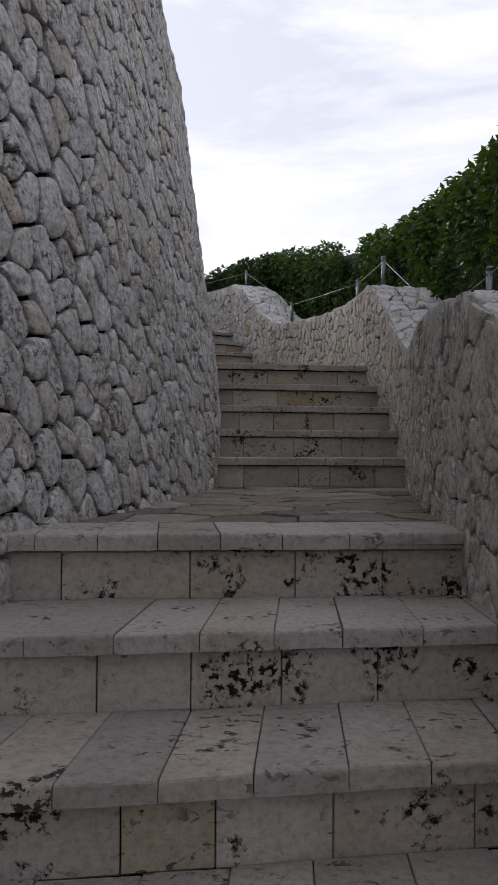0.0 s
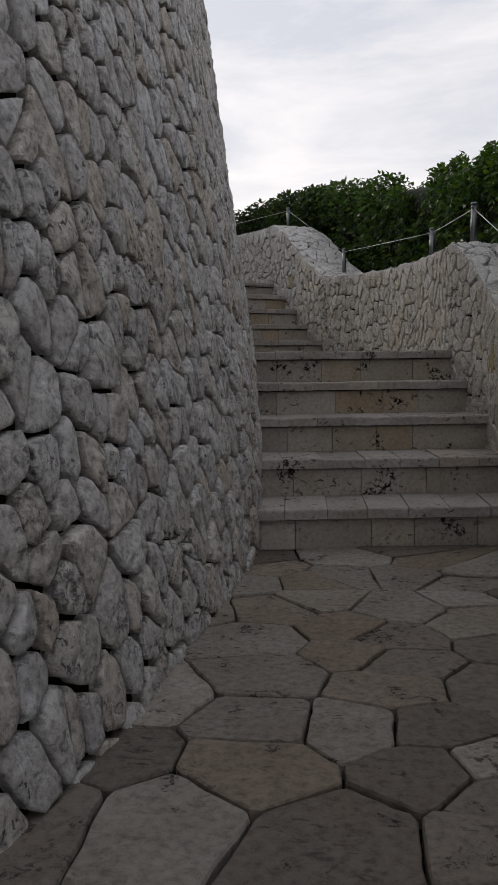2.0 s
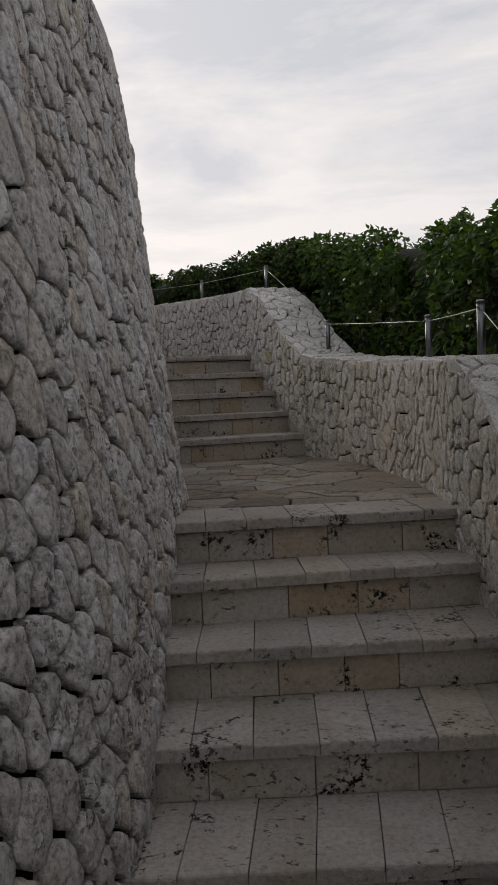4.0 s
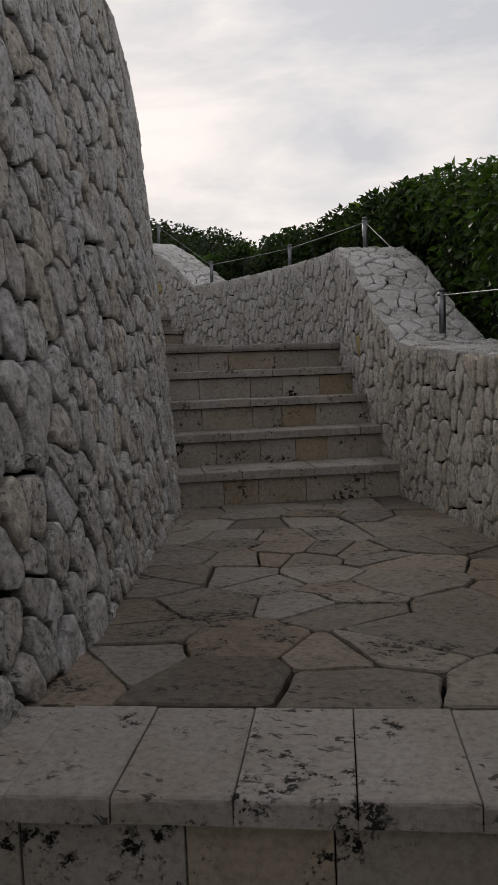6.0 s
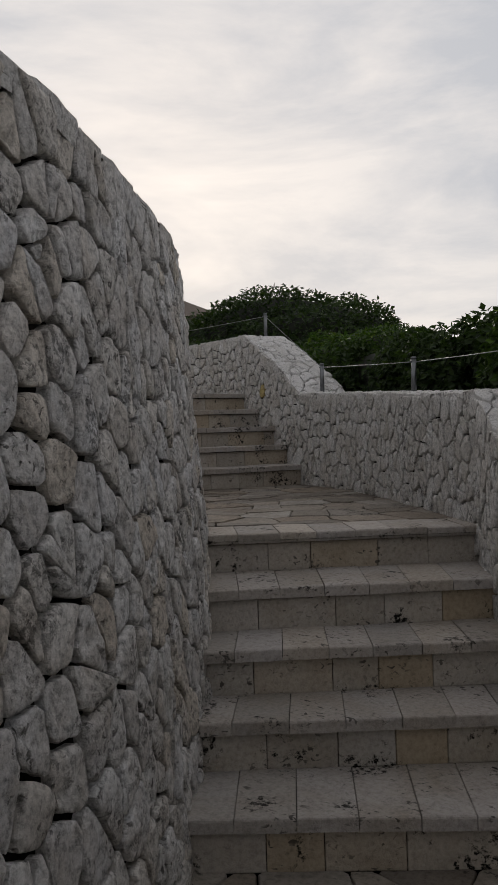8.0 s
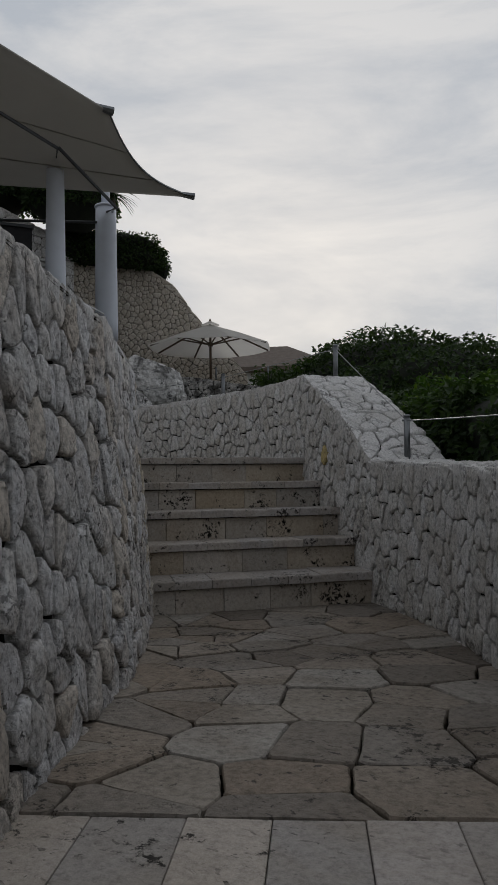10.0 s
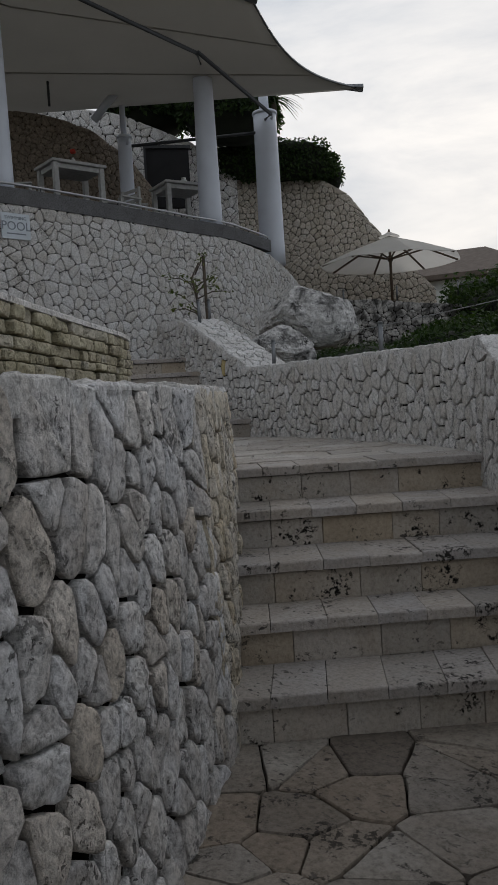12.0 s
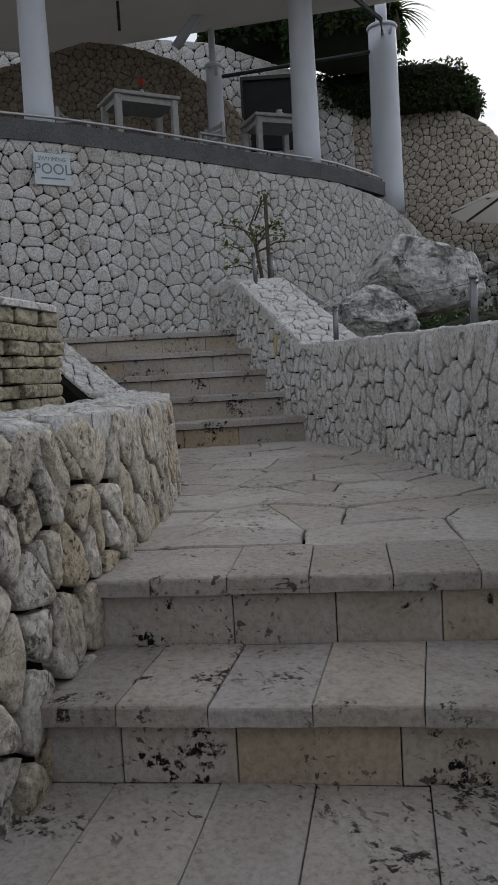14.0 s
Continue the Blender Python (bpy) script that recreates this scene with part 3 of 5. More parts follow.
def rubble_on(line, face, top, size, tall, u0, u1, lo_extra, gap, proud, special=()):
    """Stones over a stretch of wall face: list of ((u, v), mesh)."""
    lows = [floor_at(line, u) for u in np.linspace(u0, u1, 30)]
    vmin = min(lows) - 0.25
    vmax = max(top(u) for u in np.linspace(u0, u1, 30)) + 0.02
    pts = [(u, v * tall) for u, v in ((a, b) for a, b in seeds(u0, u1, vmin / tall, vmax / tall, size))]
    pts = [(u, v) for u, v in pts if floor_at(line, min(max(u, u0), u1)) - lo_extra < v < top(min(max(u, u0), u1)) - size * 0.28 * tall]
    for su, sv, _ in special:
        pts = [p for p in pts if math.hypot((p[0] - su) * 1.5, (p[1] - sv) * 0.75) > size * 0.95] + [(su, sv)]
    out = []
    for (u, v), poly in zip(pts, cells([(a, b / tall) for a, b in pts], size)):
        poly = [(min(max(a, u0 - 0.05), u1 + 0.05), min(b * tall, top(min(max(a, u0), u1)) + rng.uniform(-0.012, 0.012))) for a, b in poly]
        if len(poly) < 3 or area(poly) < size * size * 0.12:
            continue
        out.append(((u, v), rubble_stone(poly, face, gap, proud, 0.07)))
    return out


# ---- ground: one sheet, a hillside that falls away to the horizon ----
def ground_height(x, y):
    f = x * -0.55 + y * 0.835
    z = np.interp(f, [-400, -30, -3, 0, 3, 7, 12, 17, 20, 26, 60, 400], [-14, -8, -2.2, -1.0, -0.3, 0.5, 1.5, 2.75, 2.9, 3.2, 2.0, -10])
    side = x * 0.835 + y * 0.55
    return float(z - max(0, side - 5.5) * 0.16 - max(0, side - 60) * 0.05)


gv, gf = [], []
spans = [-2500, -900, -300, -120, -60, -40, -30, -24, -20, -16, -12, -8, -4, 0, 4, 8, 12, 16, 20, 24, 30, 40, 60, 120, 300, 900, 2500]
for a in spans:
    for b in spans:
        gv.append((a, b, ground_height(max(-400, min(400, a)), max(-400, min(400, b)))))
m_ = len(spans)
for i in range(m_ - 1):
    for j in range(m_ - 1):
        gf.append((i * m_ + j, (i + 1) * m_ + j, (i + 1) * m_ + j + 1, i * m_ + j + 1))
tagged(make("ground", gv, gf, EARTH, smooth=True), "dry brown hillside earth under the stairs and garden", "ground", kind="structure")


# ---- flights of steps ----
def lerp2(a, b, t):
    return (a[0] + (b[0] - a[0]) * t, a[1] + (b[1] - a[1]) * t)


def slab(name, quad, z, thick, mat, parent, edge=0.0022, front=0.006):
    """A stone slab with a chipped, rounded nosing. quad: front left, front right, back right, back left."""
    fl, fr, br, bl = [Vector(q) for q in quad]
    e = edge / (fr - fl).length
    turn, lift = rng.uniform(-0.003, 0.003), rng.uniform(-0.0022, 0.0022)
    shift = rng.uniform(0, 99)
    vs, fs = [], []
    steps = [0, e] + [k / 9 for k in range(1, 9)] + [1 - e, 1]
    for i, t in enumerate(steps):
        f, b = fl.lerp(fr, t), bl.lerp(br, t)
        d = (b - f).normalized()
        ragged = max(0.0, noise.noise(Vector((shift + t * 2.2, 0, 0)))) * 0.008 + max(0.0, noise.noise(Vector((shift, t * 7, 0))) - 0.15) * 0.014
        ragged += 0.0035 * rng.random() * (i in (0, len(steps) - 1)) + rng.uniform(0, 0.0012)
        low = edge * 0.9 * (i in (0, len(steps) - 1))
        zt = z + lift + turn * (t - 0.5) - low
        for q, h in ((f, z - thick + rng.uniform(0, 0.002)), (f + d * ragged * 0.25, zt - front - ragged), (f + d * (front * 0.3 + ragged * 0.5), zt - front * 0.35 - ragged * 0.4),
                     (f + d * (front + ragged), zt), (b - d * edge, zt), (b, zt - edge), (b, z - thick)):
            vs.append((q.x, q.y, h))
    for i in range(len(steps) - 1):
        for k in range(6):
            fs.append((7 * i + k, 7 * i + 7 + k, 7 * i + 8 + k, 7 * i + k + 1))
    o = 7 * (len(steps) - 1)
    fs += [tuple(range(7)), tuple(o + k for k in range(6, -1, -1))]
    return make(name, vs, fs, mat, parent)


def widths(total, lo, hi):
    """Cuts a length into slab widths; returns joints from 0 to 1."""
    cut, at = [0.0], 0.0
    while total - at > hi * 1.35:
        at += rng.uniform(lo, hi)
        cut.append(at / total)
    return cut + [1.0]


NOSE, OVER = 0.045, 0.028
SLABW = {"a": (0.155, 0.195), "b": (0.165, 0.20), "c": (0.165, 0.20), "d": (0.19, 0.23), "e": (0.21, 0.27)}


def flight(key, base, lines):
    labels = {"a": "worn pale limestone steps with thick nosings", "b": "five weathered limestone steps between rubble walls", "c": "five pale limestone steps stained with black lichen",
              "d": "five limestone steps with dark stains under the terrace", "e": "five wide grey limestone steps below the pool wall"}
    first, last = lines[0], lines[-1]
    ups = []
    for i, (l, r) in enumerate(lines):
        d = Vector((r[0] - l[0], r[1] - l[1])).normalized()
        ups.append(Vector((-d.y, d.x)))
    # mortared mass below the slabs; near-black also draws the shade under nosings
    vs, fs = [], []
    for i, (l, r) in enumerate(lines):
        n = ups[i] * (OVER + 0.03)
        zt, zl = level(base + i + 1) - NOSE - 0.004, level(base + i) - NOSE - 0.05
        for q in (l, r):
            vs += [(q[0] + n.x, q[1] + n.y, zl), (q[0] + n.x, q[1] + n.y, zt)]
        nl, nr = lines[i + 1] if i + 1 < len(lines) else (tuple(Vector(l) + ups[i] * 0.40), tuple(Vector(r) + ups[i] * 0.40))
        n2 = ups[min(i + 1, len(lines) - 1)] * (OVER + 0.03)
        for q in (nl, nr):
            vs.append((q[0] + n2.x, q[1] + n2.y, zt))
        o = i * 6
        fs += [(o, o + 2, o + 3, o + 1), (o + 1, o + 3, o + 5, o + 4)]
    core = make("stair_" + key, vs, fs, MORTAR_SHADE)
    tagged(core, labels[key], "stairs", kind="structure")
    lo, hi = SLABW[key]
    for i, (l, r) in enumerate(lines):
        z = level(base + i + 1)
        wide = math.hypot(r[0] - l[0], r[1] - l[1])
        if i + 1 < len(lines):
            bl, br = lines[i + 1]
            nb = ups[i + 1] * (OVER - 0.004)
            bl, br = (bl[0] + nb.x, bl[1] + nb.y), (br[0] + nb.x, br[1] + nb.y)
        else:
            nb = ups[i] * 0.34
            bl, br = (l[0] + nb.x, l[1] + nb.y), (r[0] + nb.x, r[1] + nb.y)
        d = (Vector(r) - Vector(l)).normalized() * 0.07
        l2, r2 = (l[0] - d.x, l[1] - d.y), (r[0] + d.x, r[1] + d.y)
        bl, br = (bl[0] - d.x, bl[1] - d.y), (br[0] + d.x, br[1] + d.y)
        cut = widths(wide + 0.14, lo, hi)
        g = 0.0010 / wide
        for a, b in zip(cut[:-1], cut[1:]):
            push = ups[i] * rng.uniform(-0.004, 0.004)
            q = [lerp2(l2, r2, a + g), lerp2(l2, r2, b - g), lerp2(bl, br, b - g), lerp2(bl, br, a + g)]
            q[0], q[1] = (q[0][0] + push.x, q[0][1] + push.y), (q[1][0] + push.x, q[1][1] + push.y)
            slab("tread_slab", q, z, NOSE, TREAD, core)
        # riser slabs, set back under the nosing
        cut = widths(wide + 0.14, lo * 1.05, hi * 1.75)
        zt, zb = z - NOSE - 0.004, z - RISE - 0.006
        n0, n1 = ups[i] * OVER, ups[i] * (OVER + 0.035)
        for a, b in zip(cut[:-1], cut[1:]):
            p0, p1 = Vector(lerp2(l2, r2, a + g)), Vector(lerp2(l2, r2, b - g))
            e = (p1 - p0).normalized() * 0.0015
            push = ups[i] * rng.uniform(-0.002, 0.003)
            f0, f1, b0, b1 = p0 + n0 + push, p1 + n0 + push, p0 + n1, p1 + n1
            h0, h1 = f0 + ups[i] * 0.003, f1 + ups[i] * 0.003
            rv = [(*(f0 + e), zb + 0.004), (*(f1 - e), zb + 0.004), (*(f1 - e), zt - 0.004), (*(f0 + e), zt - 0.004),
                  (*h0, zb), (*h1, zb), (*h1, zt), (*h0, zt), (*b0, zb), (*b1, zb), (*b1, zt), (*b0, zt)]
            rf = [(0, 1, 2, 3)] + [(4 + k, 4 + (k + 1) % 4, (k + 1) % 4, k) for k in range(4)] + [(8 + k, 8 + (k + 1) % 4, 4 + (k + 1) % 4, 4 + k) for k in range(4)]
            make("riser_slab", rv, rf, RISER, core)
    return core


for key_, (base_, lines_) in FLIGHTS.items():
    flight(key_, base_, lines_)


# ---- landings of irregular paving ----
def flag(poly, z, parent, mat):
    """An irregular paving stone with worn edges."""
    ring, c = soften(poly, 0.0034, 0.07, 0.028, (0.25, 0.5, 0.75))
    n = len(ring)
    if n < 4:
        return
    lift = rng.uniform(-0.004, 0.004)
    tu, tv = rng.uniform(-0.012, 0.012), rng.uniform(-0.012, 0.012)
    vs = [(u, v, z - 0.05) for u, v in ring]
    vs += [(u, v, z + lift - 0.005) for u, v in ring]
    for u, v in ring:
        du, dv = (u - c[0]) * 0.975, (v - c[1]) * 0.975
        vs.append((c[0] + du, c[1] + dv, z + lift + du * tu + dv * tv + rng.uniform(-0.0012, 0.0012)))
    fs = [(k * n + i, k * n + (i + 1) % n, (k + 1) * n + (i + 1) % n, (k + 1) * n + i) for k in range(2) for i in range(n)]
    fs.append(tuple(range(2 * n, 3 * n)))
    make("paving_stone", vs, fs, mat, parent)


def landing(index, k, start, end, label, size=0.26, mat=None):
    """Paving between the slabs at the head of one flight and the foot of the next."""
    z = level(k)
    (sl, sr), (el, er) = start, end
    d = (Vector(sr) - Vector(sl)).normalized()
    up = Vector((-d.y, d.x))
    a = Vector(sl) + up * 0.345
    e = (Vector(er) - Vector(el)).normalized()
    eup = Vector((-e.y, e.x))
    b = Vector(el) + eup * (OVER + 0.005)
    ui0, ui1 = INNER.where(*sl), INNER.where(*el)
    uo0, uo1 = OUTER.where(*sr), OUTER.where(*er)
    left = [INNER.off(u, -0.12) for u in np.linspace(ui0, ui1, 12)]
    right = [OUTER.off(u, -0.12) for u in np.linspace(uo0, uo1, 12)]
    xs, ys = [q[0] for q in left + right], [q[1] for q in left + right]
    bed = [(*p, z - 0.032) for p in left] + [(*p, z - 0.032) for p in right]
    bf = [(i, 12 + i, 13 + i, i + 1) for i in range(11)]
    ob = make("floor_%d" % index, bed, bf, MORTAR_SHADE)
    tagged(ob, label, "paving", kind="structure")
    pts = []
    for u, v in seeds(min(xs) - 0.3, max(xs) + 0.3, min(ys) - 0.3, max(ys) + 0.3, size, 0.40, 0.14):
        i = int(np.argmin([(q[0] - u) ** 2 + (q[1] - v) ** 2 for q in left]))
        j = int(np.argmin([(q[0] - u) ** 2 + (q[1] - v) ** 2 for q in right]))
        p = Vector((u, v))
        if (p - a).dot(up) < 0.05 or (p - b).dot(eup) > -0.05:
            continue
        nl, nr = INNER.normal(INNER.where(u, v)), OUTER.normal(OUTER.where(u, v))
        if (p[0] - left[i][0]) * nl[0] + (p[1] - left[i][1]) * nl[1] < 0.02 or (p[0] - right[j][0]) * nr[0] + (p[1] - right[j][1]) * nr[1] < 0.02:
            continue
        pts.append((u, v))
    for (u, v), poly in zip(pts, cells(pts, size)):
        for lst, ln in ((left, INNER), (right, OUTER)):
            i = min(lst, key=lambda q: (q[0] - u) ** 2 + (q[1] - v) ** 2)
            nn = ln.normal(ln.where(u, v))
            poly = clip(poly, i[0], i[1], -nn[0], -nn[1]) if len(poly) > 2 else poly
        if len(poly) > 2:
            poly = clip(poly, a.x, a.y, -up.x, -up.y)
        if len(poly) > 2:
            poly = clip(poly, b.x, b.y, eup.x, eup.y)
        if len(poly) > 2 and area(poly) > 0.004:
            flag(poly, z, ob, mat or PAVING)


landing(1, 0, FLIGHTS["a"][1][-1], FLIGHTS["b"][1][0], "warm grey crazy paving of irregular limestone flags", 0.25)
landing(2, 5, FLIGHTS["b"][1][-1], FLIGHTS["c"][1][0], "irregular limestone flags with dark open joints", 0.25)
landing(3, 10, FLIGHTS["c"][1][-1], FLIGHTS["d"][1][0], "irregular limestone flags worn smooth, dark joints", 0.27)
landing(4, 15, FLIGHTS["d"][1][-1], FLIGHTS["e"][1][0], "pale irregular limestone flags below the pool steps", 0.30, PAVING_PALE)
low = [(-2.5, -6.0), (2.5, -6.0), (2.5, -2.4), (-2.5, -2.4)]
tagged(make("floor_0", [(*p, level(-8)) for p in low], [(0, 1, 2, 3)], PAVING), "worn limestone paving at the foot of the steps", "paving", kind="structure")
top_floor = [(-9.3, 13.5), (-9.9, 11.4), (-11.9, 11.0), (-12.3, 13.5)]
tagged(make("floor_5", [(*p, level(20)) for p in top_floor], [(0, 1, 2, 3)], PAVING), "pale paved passage along the foot of the pool wall", "paving", kind="structure")

# ---- left retaining wall, battered rubble with a level top ----
STRETCH = [("wall_left_1", 0.0, INNER.where(-0.41, 2.89)), ("wall_left_2", INNER.where(-0.41, 2.89), INNER.where(-1.30, 6.50)),
           ("wall_left_3", INNER.where(-1.30, 6.50), INNER.where(-3.71, 9.88)), ("wall_left_4", INNER.where(-3.71, 9.88), INNER.length)]
NEAR_LEFT = {"wall_left_1": (3.6, 2.3), "wall_left_2": (0.9, 2.6), "wall_left_3": (1.5, 3.2), "wall_left_4": (0.0, 3.2)}
for name_, u0_, u1_ in STRETCH:
    w_ = solid_wall(name_, INNER, inner_top, 0.30 if name_[-1] == "4" else 0.5, lean_at, "tall battered retaining wall of grey limestone rubble" if name_[-1] in "12" else "curved retaining wall of grey limestone rubble", u0=u0_, u1=u1_)
    st_ = rubble_on(INNER, inner_face, inner_top, 0.122, 1.16, u0_, u1_, 0.12, 0.0088, 0.018)
    du_, hz_ = NEAR_LEFT[name_]
    face_wall(w_, st_, 300, lambda u, v: u > u0_ + du_ and v < hz_, RUBBLE_WARM if name_[-1] == "4" else RUBBLE)

# ---- right parapet wall, climbing in waves beside the steps ----
OCHRES = [(0.70, 3.43, 0.79), (-0.64, 7.86, 1.68), (-3.70, 11.50, 2.60), (-8.19, 13.16, 3.32)]
special_ = [(OUTER.where(x, y), z, OCHRE) for x, y, z in OCHRES]
RSTRETCH = [("wall_right_1", 0.0, OUTER.where(0.72, 3.47)), ("wall_right_2", OUTER.where(0.72, 3.47), OUTER.where(-0.56, 7.70)),
            ("wall_right_3", OUTER.where(-0.56, 7.70), OUTER.where(-3.48, 11.36)), ("wall_right_4", OUTER.where(-3.48, 11.36), OUTER.length)]
THICK = 0.42


def cap_surface(u, w, out):
    """Top of the parapet: w metres back from its face."""
    q = OUTER.off(u, -w)
    return (q[0], q[1], outer_top(u) + max(out, -0.03) - 0.004)


for name_, u0_, u1_ in RSTRETCH:
    w_ = solid_wall(name_, OUTER, outer_top, THICK, lambda u: 0.0, "wavy-topped parapet wall of pale limestone rubble beside the steps", u0=u0_, u1=u1_, back=0.016)
    sp_ = [s for s in special_ if u0_ <= s[0] < u1_]
    st_ = rubble_on(OUTER, outer_face, outer_top, 0.098, 1.18, u0_, u1_, 0.32, 0.0066, 0.010, sp_)
    face_wall(w_, st_, 290, lambda u, v: u > u0_ + (2.6 if name_[-1] == "1" else 0.0), RUBBLE_CREAM if name_[-1] in "12" else RUBBLE_PALE, special=sp_)
    # flat cap stones
    pts_ = seeds(u0_, u1_, 0.02, THICK + 0.08, 0.112)
    caps_ = []
    for (u, v), poly in zip(pts_, cells(pts_, 0.112)):
        poly = [(min(max(a, u0_), u1_), min(max(b, -0.01), THICK + 0.05)) for a, b in poly]
        if area(poly) > 0.002:
            caps_.append(((u, v), rubble_stone(poly, cap_surface, 0.0056, 0.016, 0.06)))
    face_wall(w_, caps_, 0, lambda u, v: False, CAP, "cap_stone")

# ledge behind the left wall top
lv_, lf_ = [], []
us_ = np.linspace(0.0, INNER.where(-6.6, 11.68), 70)
for u in us_:
    p, n = INNER.at(u), INNER.normal(u)
    back = lean_at(u) * (3.0 - floor_at(INNER, u))
    for w, z in ((back + 0.0, 2.985), (back + 0.5, 2.985), (back + 0.52, 2.93), (back + 4.0, 2.93)):
        lv_.append((p[0] - n[0] * w, p[1] - n[1] * w, z))
for i in range(len(us_) - 1):
    for k in range(3):
        lf_.append((i * 4 + k, i * 4 + k + 1, i * 4 + 5 + k, i * 4 + 4 + k))
tagged(make("wall_left_ledge", lv_, lf_, EARTH), "flat earth terrace behind the top of the retaining wall", "terrace", kind="structure")


def ledge_cap(u, w, out):
    w *= curve(u, [INNER.where(-6.0, 11.4), INNER.where(-7.0, 11.8)], [1.0, 0.6])
    q = INNER.off(u, -w - lean_at(u) * (inner_top(u) - floor_at(INNER, u)))
    return (q[0], q[1], inner_top(u) + out - 0.014)


cap_wall = make("wall_left_cap", [ledge_cap(u, w, -0.01) for u in np.linspace(0, INNER.length, 80) for w in (0.0, 0.46)],
                [(2 * i, 2 * i + 1, 2 * i + 3, 2 * i + 2) for i in range(79)], MORTAR_SHADE)
tagged(cap_wall, "rough pale cap stones along the retaining wall top", "wall", kind="structure")
pts_ = seeds(0.0, INNER.length, 0.03, 0.46, 0.15)
caps_ = []
for (u, v), poly in zip(pts_, cells(pts_, 0.15)):
    poly = [(min(max(a, 0.0), INNER.length), min(max(b, -0.005), 0.46)) for a, b in poly]
    if area(poly) > 0.004:
        caps_.append(((u, v), rubble_stone(poly, ledge_cap, 0.006, 0.022, 0.06)))
face_wall(cap_wall, caps_, 150, lambda u, v: u > INNER.where(-3.0, 9.1), RUBBLE_PALE, "cap_stone")

# ---- pool terrace: retaining wall with a dark coping ----
POOL = Line([(-10.9, 7.5), (-11.35, 9.6), (-11.53, 11.9), (-11.55, 12.5), (-11.65, 13.15), (-11.78, 13.87), (-11.95, 14.68), (-12.16, 15.59), (-12.24, 16.16), (-12.39, 16.62), (-12.80, 17.5), (-13.28, 18.37), (-14.1, 19.6)], 1)


def pool_top(u):
    return float(np.interp(u, [0, POOL.where(-12.39, 16.62), POOL.where(-12.95, 17.8), POOL.length], [5.66, 5.66, 5.60, 5.2]))


def pool_face(u, v, out):
    q = POOL.off(u, out)
    return (q[0], q[1], v)


def flat_core(name, line, top, bottom, thick, label):
    vs, fs = [], []
    us = np.linspace(0, line.length, 40)
    for u in us:
        p, n = line.at(u), line.normal(u)
        for w, z in ((0.03, bottom), (0.03, top(u) - 0.01), (thick, top(u) - 0.01), (thick, bottom)):
            vs.append((p[0] - n[0] * w, p[1] - n[1] * w, z))
    for i in range(len(us) - 1):
        for k in range(4):
            fs.append((i * 4 + k, i * 4 + 4 + k, i * 4 + 4 + (k + 1) % 4, i * 4 + (k + 1) % 4))
    fs += [(0, 1, 2, 3), tuple(len(us) * 4 - 4 + k for k in (3, 2, 1, 0))]
    return tagged(make(name, vs, fs, MORTAR_SHADE), label, "wall", kind="structure")


def polygon_stones(line, face, top, bottom, size, gap, proud, u0=0.0, u1=None):
    u1 = line.length if u1 is None else u1
    pts = [(u, v) for u, v in seeds(u0, u1, bottom, 11.0, size) if v < top(u) - size * 0.2]
    out = []
    for (u, v), poly in zip(pts, cells(pts, size)):
        poly = [(min(max(a, u0), u1), min(b, top(min(max(a, u0), u1)))) for a, b in poly]
        if len(poly) > 2 and area(poly) > size * size * 0.12:
            out.append(((u, v), rubble_stone(poly, face, gap, proud, 0.05, False)))
    return out


pool_wall = flat_core("wall_pool", POOL, pool_top, 2.4, 0.5, "pale polygonal limestone wall below the pool terrace")
face_wall(pool_wall, polygon_stones(POOL, pool_face, pool_top, 3.2, 0.155, 0.0036, 0.014), 300, lambda u, v: POOL.where(-11.5, 11.0) < u, RUBBLE_PALE)

cv_, cf_ = [], []
us_ = np.linspace(0, POOL.where(-12.95, 17.8), 50)
for u in us_:
    p, n = POOL.at(u), POOL.normal(u)
    for w, z in ((-0.03, 5.655), (-0.03, 5.86), (0.0, 5.875), (0.45, 5.875), (0.45, 5.655)):
        cv_.append((p[0] - n[0] * w, p[1] - n[1] * w, z))
for i in range(len(us_) - 1):
    for k in range(5):
        cf_.append((i * 5 + k, i * 5 + 5 + k, i * 5 + 5 + (k + 1) % 5, i * 5 + (k + 1) % 5))
cf_.append(tuple(range(len(us_) * 5 - 1, len(us_) * 5 - 6, -1)))
tagged(make("trim_pool_coping", cv_, cf_, CONCRETE), "dark grey concrete coping along the terrace edge", "coping", kind="structure")
rail_ = thing("terrace_rail", -11.6, 13.0, 5.875, "thin dark metal rail along the terrace edge", "railing")
pts_ = []
for u in us_:
    p, n = POOL.at(u), POOL.normal(u)
    pts_.append((p[0] - n[0] * 0.03 + 11.6, p[1] - n[1] * 0.03 - 13.0, 0.055))
make("handrail", *tube(pts_, 0.017, 8), RAIL, rail_, smooth=True)
for u in us_[1::6]:
    p, n = POOL.at(u), POOL.normal(u)
    x, y = p[0] - n[0] * 0.03 + 11.6, p[1] - n[1] * 0.03 - 13.0
    make("rail_post", *tube([(x, y, -0.005), (x, y, 0.05)], 0.010, 6), GREY_STEEL, rail_)
deck = [(POOL.at(u)[0] - POOL.normal(u)[0] * 0.42, POOL.at(u)[1] - POOL.normal(u)[1] * 0.42) for u in np.linspace(0, POOL.length, 20)]
dv_ = [(*p, 5.80) for p in deck] + [(p[0] - 6.0, p[1] + 1.5, 5.80) for p in deck] + [(*p, 5.5) for p in deck] + [(p[0] - 6.0, p[1] + 1.5, 5.5) for p in deck]
df_ = [(i, i + 1, 21 + i, 20 + i) for i in range(19)] + [(40 + i, 60 + i, 61 + i, 41 + i) for i in range(19)]
